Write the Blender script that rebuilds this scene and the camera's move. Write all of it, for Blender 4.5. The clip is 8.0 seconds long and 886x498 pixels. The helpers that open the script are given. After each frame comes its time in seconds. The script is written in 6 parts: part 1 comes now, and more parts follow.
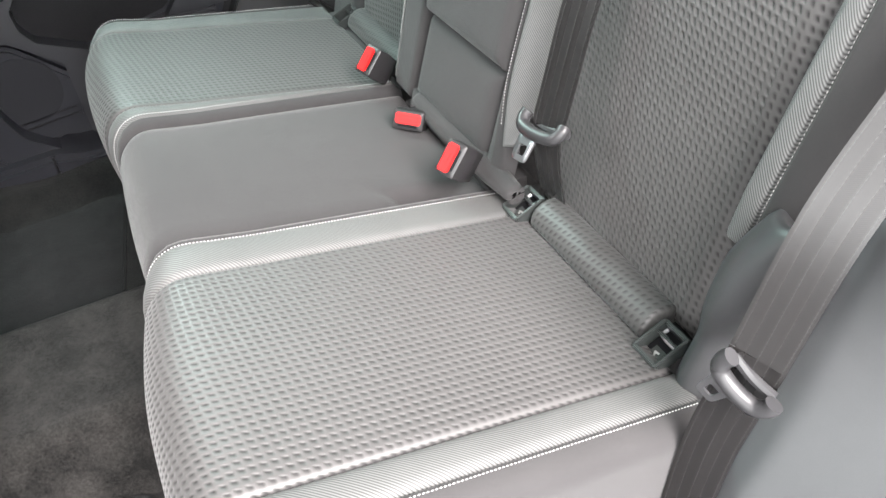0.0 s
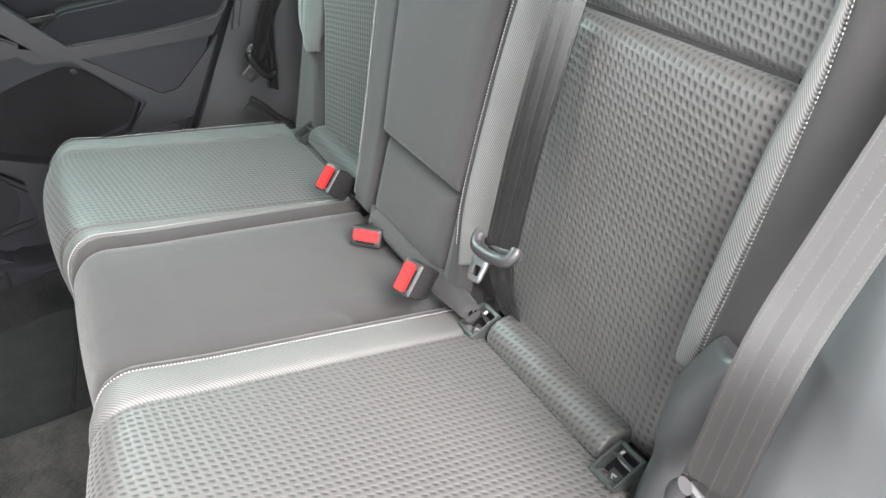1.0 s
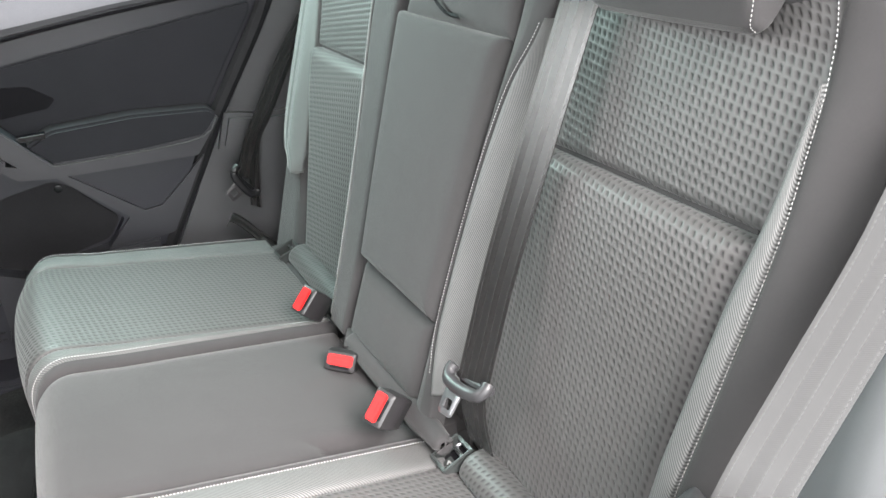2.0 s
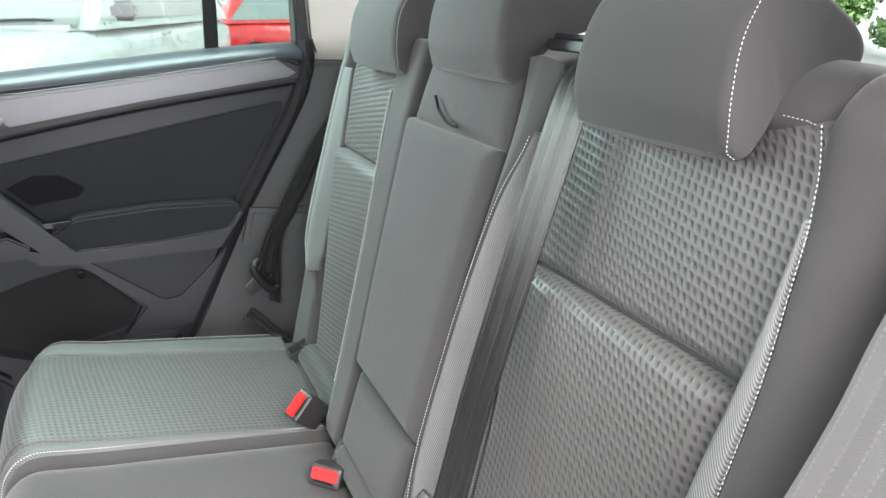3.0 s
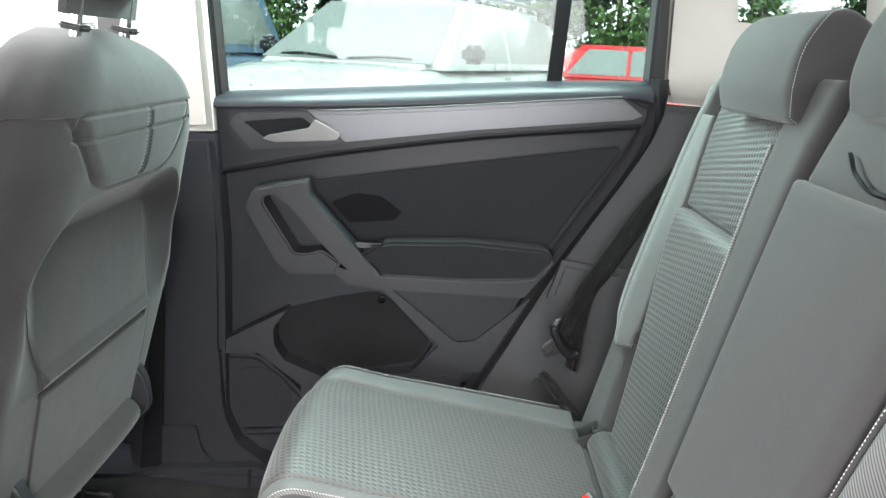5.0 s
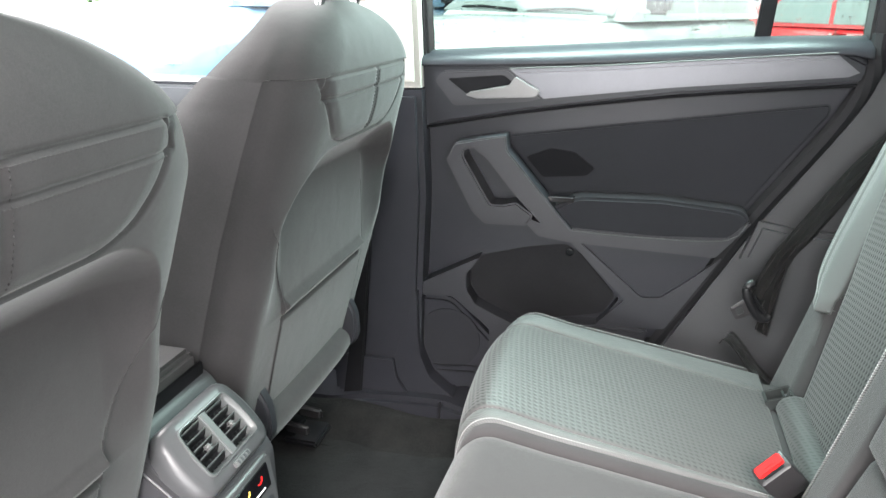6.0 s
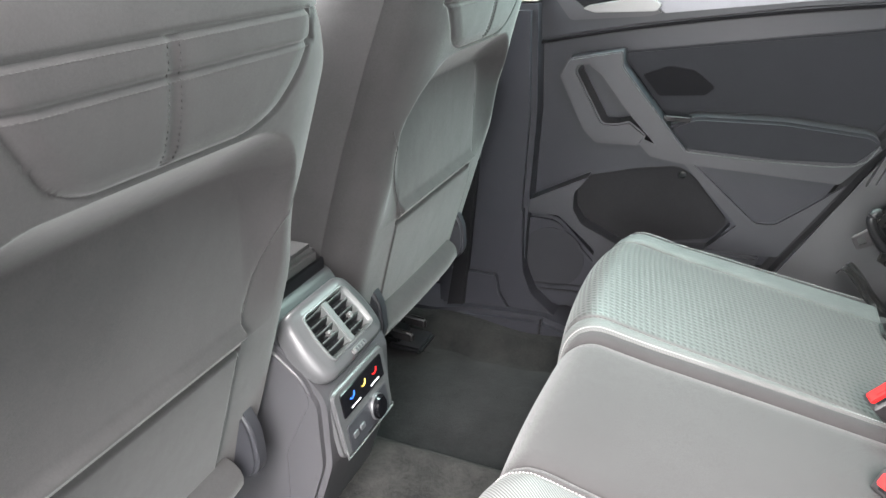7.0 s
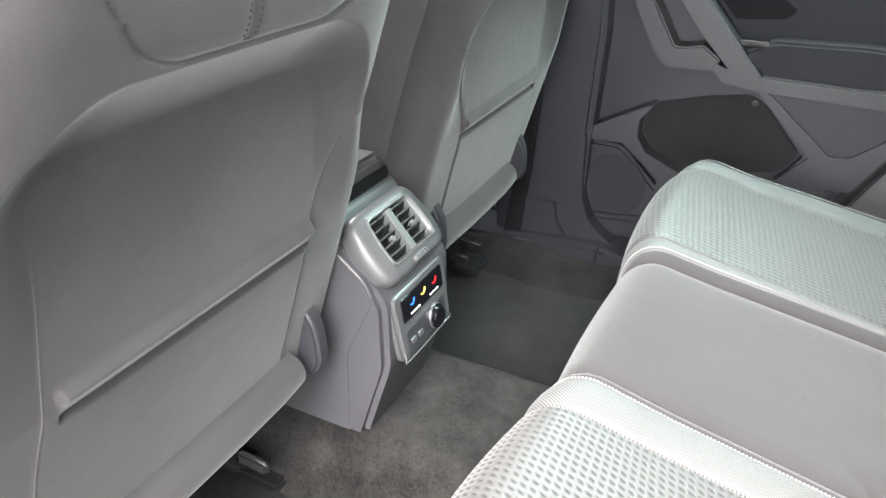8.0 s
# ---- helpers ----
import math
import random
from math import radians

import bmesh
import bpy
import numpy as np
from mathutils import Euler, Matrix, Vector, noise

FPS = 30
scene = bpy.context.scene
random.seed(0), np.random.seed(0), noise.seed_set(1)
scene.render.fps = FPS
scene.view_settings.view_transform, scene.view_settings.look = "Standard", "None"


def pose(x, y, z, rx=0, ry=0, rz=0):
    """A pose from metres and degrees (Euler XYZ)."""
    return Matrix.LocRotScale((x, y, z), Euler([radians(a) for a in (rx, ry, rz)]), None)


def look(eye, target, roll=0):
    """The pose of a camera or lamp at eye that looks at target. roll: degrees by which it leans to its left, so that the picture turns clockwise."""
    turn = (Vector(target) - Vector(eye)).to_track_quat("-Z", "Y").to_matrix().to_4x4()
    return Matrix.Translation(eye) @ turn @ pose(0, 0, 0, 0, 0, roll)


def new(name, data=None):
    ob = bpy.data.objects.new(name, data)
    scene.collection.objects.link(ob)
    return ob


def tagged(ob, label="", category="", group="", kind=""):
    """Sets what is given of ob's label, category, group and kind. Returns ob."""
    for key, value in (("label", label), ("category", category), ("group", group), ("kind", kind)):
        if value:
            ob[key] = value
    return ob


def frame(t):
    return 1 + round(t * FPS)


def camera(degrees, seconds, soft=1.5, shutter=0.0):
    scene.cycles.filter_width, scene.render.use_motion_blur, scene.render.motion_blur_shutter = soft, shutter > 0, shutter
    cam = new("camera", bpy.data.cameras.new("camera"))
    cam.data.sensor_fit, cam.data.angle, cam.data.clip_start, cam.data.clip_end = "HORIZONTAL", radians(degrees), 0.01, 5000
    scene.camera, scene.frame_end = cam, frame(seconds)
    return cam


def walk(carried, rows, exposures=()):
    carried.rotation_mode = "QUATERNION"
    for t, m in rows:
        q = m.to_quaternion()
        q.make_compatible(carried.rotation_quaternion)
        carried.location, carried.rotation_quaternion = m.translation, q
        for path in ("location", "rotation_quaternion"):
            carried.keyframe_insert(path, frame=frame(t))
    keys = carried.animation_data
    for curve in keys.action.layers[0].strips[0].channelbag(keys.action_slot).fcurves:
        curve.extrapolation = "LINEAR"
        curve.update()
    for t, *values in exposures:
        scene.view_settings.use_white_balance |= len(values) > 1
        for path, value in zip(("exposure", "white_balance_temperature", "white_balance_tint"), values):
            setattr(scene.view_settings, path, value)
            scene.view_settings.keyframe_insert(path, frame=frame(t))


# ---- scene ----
cam = camera(61.7, 8.0)
PATH = [
    (0, (-0.395, -0.885, 1.215), (0.183, 0.51, -0.096), -5.4),
    (0.5, (-0.389, -0.882, 1.229), (0.282, 0.555, 0.011), -4.1),
    (1, (-0.38, -0.881, 1.242), (0.367, 0.605, 0.131), -3.4),
    (1.5, (-0.369, -0.879, 1.256), (0.442, 0.655, 0.26), -2.6),
    (2, (-0.356, -0.875, 1.273), (0.496, 0.709, 0.398), -1.8),
    (2.2, (-0.351, -0.875, 1.277), (0.512, 0.73, 0.453), -1.5),
    (3.3, (-0.208, -0.865, 1.274), (0.476, 0.924, 0.698), 0.1),
    (3.5, (-0.189, -0.871, 1.273), (0.458, 0.943, 0.731), 0.7),
    (4, (-0.127, -0.786, 1.25), (0.336, 1.094, 0.746), 1.9),
    (4.5, (-0.176, -0.689, 1.234), (0.062, 1.236, 0.744), 2.7),
    (5, (-0.239, -0.662, 1.228), (-0.259, 1.271, 0.716), 2.8),
    (5.1, (-0.246, -0.666, 1.229), (-0.318, 1.271, 0.715), 2.6),
    (6.3, (-0.287, -0.748, 1.242), (-0.817, 1.049, 0.543), 1.3),
    (6.5, (-0.288, -0.756, 1.236), (-0.864, 1.016, 0.509), 1.2),
    (7, (-0.294, -0.771, 1.214), (-0.96, 0.929, 0.398), 1.1),
    (7.5, (-0.297, -0.783, 1.194), (-1.02, 0.854, 0.302), 1.3),
    (8, (-0.304, -0.795, 1.176), (-1.057, 0.791, 0.218), 1.8),
]
EXPOSURES = [(0.0, 4.1), (1.5, 4.2), (2.2, 4.2), (3.5, 3.9), (4.0, 3.85), (4.5, 3.98), (5.2, 4.15), (6.5, 4.55), (8.0, 4.7)]
walk(cam, [(t, look(eye, target, roll)) for t, eye, target, roll in PATH], EXPOSURES)


# ---- light ----
world = bpy.data.worlds.new("world")
scene.world = world
world.use_nodes = True
wn = world.node_tree.nodes
sky = wn.new("ShaderNodeTexSky")
sky.sky_type = "NISHITA"
sky.sun_disc = False
sky.sun_elevation, sky.sun_rotation = radians(47), radians(173)
sky.air_density, sky.dust_density, sky.ozone_density = 1.0, 0.4, 1.0
grey = wn.new("ShaderNodeHueSaturation")
grey.inputs["Saturation"].default_value = 0.0
world.node_tree.links.new(sky.outputs[0], grey.inputs["Color"])
world.node_tree.links.new(grey.outputs[0], wn["Background"].inputs[0])
wn["Background"].inputs[1].default_value = 0.115

sun = new("sun", bpy.data.lights.new("sun", "SUN"))
sun.data.energy, sun.data.angle, sun.data.color = 1.45, radians(40), (1.0, 0.92, 0.91)
sun.matrix_world = look((0.45, -3.5, 4.3), (0, 0, 0.5))


def sky_lamp(name, at, target, wide, high, watts, color):
    """The sky's light in the upper part of a window's opening."""
    lamp = new(name, bpy.data.lights.new(name, "AREA"))
    lamp.data.shape, lamp.data.size, lamp.data.size_y = "RECTANGLE", wide, high
    lamp.data.energy, lamp.data.color = watts, color
    lamp.matrix_world = look(at, target)


sky_lamp("window_light", (-0.30, 0.725, 1.47), (-0.25, 0.22, 0.60), 0.72, 0.16, 2.1, (0.74, 1.0, 0.95))
sky_lamp("windscreen_light", (-1.42, -0.02, 1.44), (0.0, -0.1, 0.85), 1.15, 0.34, 2.4, (1.0, 0.97, 0.98))
sky_lamp("rear_window_light", (0.84, -0.02, 1.47), (-0.5, -0.1, 0.9), 1.0, 0.12, 0.8, (1.0, 0.99, 1.0))


# ---- materials ----
def nodes_of(name):
    m = bpy.data.materials.new(name)
    m.use_nodes = True
    nt = m.node_tree
    return m, nt, nt.nodes["Principled BSDF"]


def ramp_of(nt, fac, stops):
    r = nt.nodes.new("ShaderNodeValToRGB")
    while len(r.color_ramp.elements) < len(stops):
        r.color_ramp.elements.new(0.5)
    for e, (p, c) in zip(r.color_ramp.elements, stops):
        e.position, e.color = p, (*c, 1)
    nt.links.new(fac, r.inputs[0])
    return r.outputs[0]


def noise_of(nt, scale, detail=4, coords=None, rough=0.6):
    n = nt.nodes.new("ShaderNodeTexNoise")
    n.inputs["Scale"].default_value, n.inputs["Detail"].default_value = scale, detail
    n.inputs["Roughness"].default_value = rough
    if coords is not None:
        nt.links.new(coords, n.inputs["Vector"])
    return n.outputs["Fac"]


def math_of(nt, op, a, b=None, c=None):
    n = nt.nodes.new("ShaderNodeMath")
    n.operation = op
    for i, v in enumerate((a, b, c)):
        if v is None:
            continue
        if isinstance(v, (int, float)):
            n.inputs[i].default_value = v
        else:
            nt.links.new(v, n.inputs[i])
    return n.outputs[0]


def bump_of(nt, bsdf, height, strength, distance):
    b = nt.nodes.new("ShaderNodeBump")
    b.inputs["Strength"].default_value, b.inputs["Distance"].default_value = strength, distance
    nt.links.new(height, b.inputs["Height"])
    nt.links.new(b.outputs[0], bsdf.inputs["Normal"])


def plain(name, color, rough=0.5, metal=0.0, grain=900, bump=0.15, depth=0.0003, vary=0.12, broad=9, sheen=0.0, coat=0.0, spec=0.3):
    """A surface of one colour with a fine grain and broad faint variation."""
    m, nt, b = nodes_of(name)
    pos = nt.nodes.new("ShaderNodeTexCoord").outputs["Object"]
    fine, wide = noise_of(nt, grain, 3, pos), noise_of(nt, broad, 4, pos)
    mixed = math_of(nt, "ADD", math_of(nt, "MULTIPLY", fine, 0.4), math_of(nt, "MULTIPLY", wide, 0.6))
    lo, hi = [c * (1 - vary) for c in color], [min(1, c * (1 + vary)) for c in color]
    nt.links.new(ramp_of(nt, mixed, [(0.3, lo), (0.7, hi)]), b.inputs["Base Color"])
    b.inputs["Metallic"].default_value = metal
    r = math_of(nt, "MULTIPLY_ADD", wide, 0.2, rough - 0.1)
    nt.links.new(r, b.inputs["Roughness"])
    b.inputs["Sheen Weight"].default_value, b.inputs["Sheen Roughness"].default_value = sheen, 0.5
    b.inputs["Coat Weight"].default_value, b.inputs["Specular IOR Level"].default_value = coat, spec
    if bump:
        bump_of(nt, b, fine, bump, depth)
    return m


def fabric(name, color, sheen=0.3, pitch=0.0011, vary=0.15, weave=0.25, fuzz=420, spec=0.16):
    """Fine plain-woven or felted cloth; its threads follow the cloth's own coordinates."""
    m, nt, b = nodes_of(name)
    tc = nt.nodes.new("ShaderNodeTexCoord")
    uv = nt.nodes.new("ShaderNodeSeparateXYZ")
    nt.links.new(tc.outputs["UV"], uv.inputs[0])
    k = 2 * math.pi / pitch
    weft = math_of(nt, "SINE", math_of(nt, "MULTIPLY", uv.outputs[0], k))
    warp = math_of(nt, "SINE", math_of(nt, "MULTIPLY", uv.outputs[1], k))
    thread = math_of(nt, "MULTIPLY_ADD", math_of(nt, "MULTIPLY", weft, warp), 0.5, 0.5)
    wide, lint = noise_of(nt, 7, 5, tc.outputs["Object"]), noise_of(nt, fuzz, 5, tc.outputs["Object"], 0.85)
    f = math_of(nt, "ADD", math_of(nt, "MULTIPLY", thread, weave), math_of(nt, "ADD", math_of(nt, "MULTIPLY", wide, 0.5 - weave / 2), math_of(nt, "MULTIPLY", lint, 0.5 - weave / 2)))
    lo, hi = [c * (1 - vary) for c in color], [c * (1 + vary) for c in color]
    nt.links.new(ramp_of(nt, f, [(0.3, lo), (0.7, hi)]), b.inputs["Base Color"])
    b.inputs["Roughness"].default_value = 0.8
    b.inputs["Specular IOR Level"].default_value = spec
    b.inputs["Sheen Weight"].default_value, b.inputs["Sheen Roughness"].default_value = sheen, 0.45
    soft = noise_of(nt, 24, 2, tc.outputs["Object"], 0.5)
    bump_of(nt, b, math_of(nt, "MULTIPLY_ADD", soft, 5.0, math_of(nt, "ADD", math_of(nt, "MULTIPLY", thread, weave * 4), lint)), 0.4, 0.0004)
    return m


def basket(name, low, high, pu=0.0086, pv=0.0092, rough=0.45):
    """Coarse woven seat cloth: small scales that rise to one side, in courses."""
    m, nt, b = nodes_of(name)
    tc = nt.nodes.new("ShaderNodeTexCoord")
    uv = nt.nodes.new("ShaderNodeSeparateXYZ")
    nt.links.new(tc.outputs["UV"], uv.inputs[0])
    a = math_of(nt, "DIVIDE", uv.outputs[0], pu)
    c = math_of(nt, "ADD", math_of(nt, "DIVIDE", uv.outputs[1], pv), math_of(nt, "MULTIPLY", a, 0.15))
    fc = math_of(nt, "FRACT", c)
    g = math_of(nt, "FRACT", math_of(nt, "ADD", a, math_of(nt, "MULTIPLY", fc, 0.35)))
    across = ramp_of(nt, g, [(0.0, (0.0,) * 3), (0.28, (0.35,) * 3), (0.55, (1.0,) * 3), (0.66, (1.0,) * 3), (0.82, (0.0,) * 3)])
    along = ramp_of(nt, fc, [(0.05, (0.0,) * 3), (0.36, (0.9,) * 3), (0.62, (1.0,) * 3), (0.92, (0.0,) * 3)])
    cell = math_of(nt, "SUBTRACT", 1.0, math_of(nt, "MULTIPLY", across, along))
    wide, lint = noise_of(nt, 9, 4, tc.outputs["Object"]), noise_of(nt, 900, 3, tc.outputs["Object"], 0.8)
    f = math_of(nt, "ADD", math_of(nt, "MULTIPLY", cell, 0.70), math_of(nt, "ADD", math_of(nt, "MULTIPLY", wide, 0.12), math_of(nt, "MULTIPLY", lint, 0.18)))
    # shade of the hollows is painted in: wells take low, raised cells high
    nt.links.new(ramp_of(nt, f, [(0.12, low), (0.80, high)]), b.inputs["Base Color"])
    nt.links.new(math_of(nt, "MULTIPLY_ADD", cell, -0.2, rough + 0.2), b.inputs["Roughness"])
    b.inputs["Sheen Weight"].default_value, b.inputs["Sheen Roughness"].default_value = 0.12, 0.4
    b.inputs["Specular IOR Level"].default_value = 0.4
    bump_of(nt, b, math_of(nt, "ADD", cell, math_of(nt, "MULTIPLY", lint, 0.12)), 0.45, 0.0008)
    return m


def weave_height(u, v, pu=0.0086, pv=0.0092):
    """The relief of that cloth, 0 to 1, at u, v in metres (arrays)."""
    a = u / pu
    c = v / pv + 0.15 * a
    fc = c - np.floor(c)
    g = a + 0.35 * fc
    g = g - np.floor(g)
    return 1 - np.interp(g, [0, 0.28, 0.55, 0.66, 0.82, 1], [0, 0.35, 1.0, 1.0, 0, 0]) * np.interp(fc, [0, 0.05, 0.36, 0.62, 0.92, 1], [0, 0, 0.9, 1.0, 0, 0])


def twill(name, low, high, pitch=0.0032):
    """Silver twill: fine slanting cords."""
    m, nt, b = nodes_of(name)
    tc = nt.nodes.new("ShaderNodeTexCoord")
    uv = nt.nodes.new("ShaderNodeSeparateXYZ")
    nt.links.new(tc.outputs["UV"], uv.inputs[0])
    slant = math_of(nt, "ADD", uv.outputs[0], math_of(nt, "MULTIPLY", uv.outputs[1], 0.8))
    cord = math_of(nt, "MULTIPLY_ADD", math_of(nt, "SINE", math_of(nt, "MULTIPLY", slant, 2 * math.pi / pitch)), 0.5, 0.5)
    wide = noise_of(nt, 12, 4, tc.outputs["Object"])
    f = math_of(nt, "MULTIPLY_ADD", wide, 0.25, math_of(nt, "MULTIPLY", cord, 0.75))
    nt.links.new(ramp_of(nt, f, [(0.1, low), (0.85, high)]), b.inputs["Base Color"])
    b.inputs["Roughness"].default_value = 0.55
    b.inputs["Sheen Weight"].default_value, b.inputs["Specular IOR Level"].default_value = 0.06, 0.25
    bump_of(nt, b, cord, 0.35, 0.0005)
    return m


def webbing(name):
    """Glossy belt webbing, woven in lengthwise bands with rows of pale dots between them."""
    m, nt, b = nodes_of(name)
    tc = nt.nodes.new("ShaderNodeTexCoord")
    uv = nt.nodes.new("ShaderNodeSeparateXYZ")
    nt.links.new(tc.outputs["UV"], uv.inputs[0])
    turn = math_of(nt, "DIVIDE", uv.outputs[0], 0.0205)
    band = math_of(nt, "GREATER_THAN", math_of(nt, "SINE", math_of(nt, "MULTIPLY", turn, 2 * math.pi)), 0.0)
    near = math_of(nt, "ABSOLUTE", math_of(nt, "SUBTRACT", math_of(nt, "FRACT", math_of(nt, "ADD", math_of(nt, "MULTIPLY", turn, 2), 0.5)), 0.5))
    dot = math_of(nt, "MULTIPLY", math_of(nt, "LESS_THAN", near, 0.055), math_of(nt, "GREATER_THAN", math_of(nt, "SINE", math_of(nt, "MULTIPLY", uv.outputs[1], 2 * math.pi / 0.0045)), 0.1))
    rib = math_of(nt, "SINE", math_of(nt, "MULTIPLY", math_of(nt, "ADD", uv.outputs[1], math_of(nt, "MULTIPLY", uv.outputs[0], 0.5)), 2 * math.pi / 0.0016))
    wide = noise_of(nt, 20, 4, tc.outputs["Object"])
    f = math_of(nt, "ADD", math_of(nt, "ADD", math_of(nt, "MULTIPLY", band, 0.20), math_of(nt, "MULTIPLY", dot, 0.6)), math_of(nt, "ADD", math_of(nt, "MULTIPLY", rib, 0.05), math_of(nt, "MULTIPLY", wide, 0.35)))
    nt.links.new(ramp_of(nt, f, [(0.1, (0.0055, 0.005, 0.005)), (0.55, (0.011, 0.0102, 0.0102)), (0.95, (0.026, 0.0252, 0.0252))]), b.inputs["Base Color"])
    nt.links.new(math_of(nt, "MULTIPLY_ADD", band, -0.06, 0.31), b.inputs["Roughness"])
    b.inputs["Sheen Weight"].default_value, b.inputs["Specular IOR Level"].default_value = 0.02, 0.5
    bump_of(nt, b, math_of(nt, "ADD", math_of(nt, "MULTIPLY", rib, 0.25), math_of(nt, "MULTIPLY", band, 0.6)), 0.25, 0.0003)
    return m


def carpet_of(name, low, high):
    m, nt, b = nodes_of(name)
    pos = nt.nodes.new("ShaderNodeTexCoord").outputs["Object"]
    pile, tread = noise_of(nt, 240, 6, pos, 0.8), noise_of(nt, 14, 6, pos, 0.7)
    f = math_of(nt, "ADD", math_of(nt, "MULTIPLY", pile, 0.5), math_of(nt, "MULTIPLY", tread, 0.5))
    nt.links.new(ramp_of(nt, f, [(0.41, low), (0.60, high)]), b.inputs["Base Color"])
    b.inputs["Roughness"].default_value = 0.95
    b.inputs["Sheen Weight"].default_value, b.inputs["Specular IOR Level"].default_value = 0.03, 0.08
    bump_of(nt, b, pile, 0.9, 0.003)
    return m


def glass_of(name, tint):
    """A tinted pane with rain on it: clear, with a real gloss that grows at a slant."""
    m = bpy.data.materials.new(name)
    m.use_nodes = True
    nt = m.node_tree
    nt.nodes.clear()
    out, mix = nt.nodes.new("ShaderNodeOutputMaterial"), nt.nodes.new("ShaderNodeMixShader")
    clear, gloss, fres = nt.nodes.new("ShaderNodeBsdfTransparent"), nt.nodes.new("ShaderNodeBsdfGlossy"), nt.nodes.new("ShaderNodeLayerWeight")
    clear.inputs[0].default_value = (*tint, 1)
    gloss.inputs["Roughness"].default_value = 0.02
    fres.inputs[0].default_value = 0.5
    slant = math_of(nt, "POWER", fres.outputs["Facing"], 5.0)
    nt.links.new(math_of(nt, "MULTIPLY_ADD", slant, 0.9, 0.025), mix.inputs[0])
    nt.links.new(clear.outputs[0], mix.inputs[1])
    nt.links.new(gloss.outputs[0], mix.inputs[2])
    nt.links.new(mix.outputs[0], out.inputs[0])
    return m


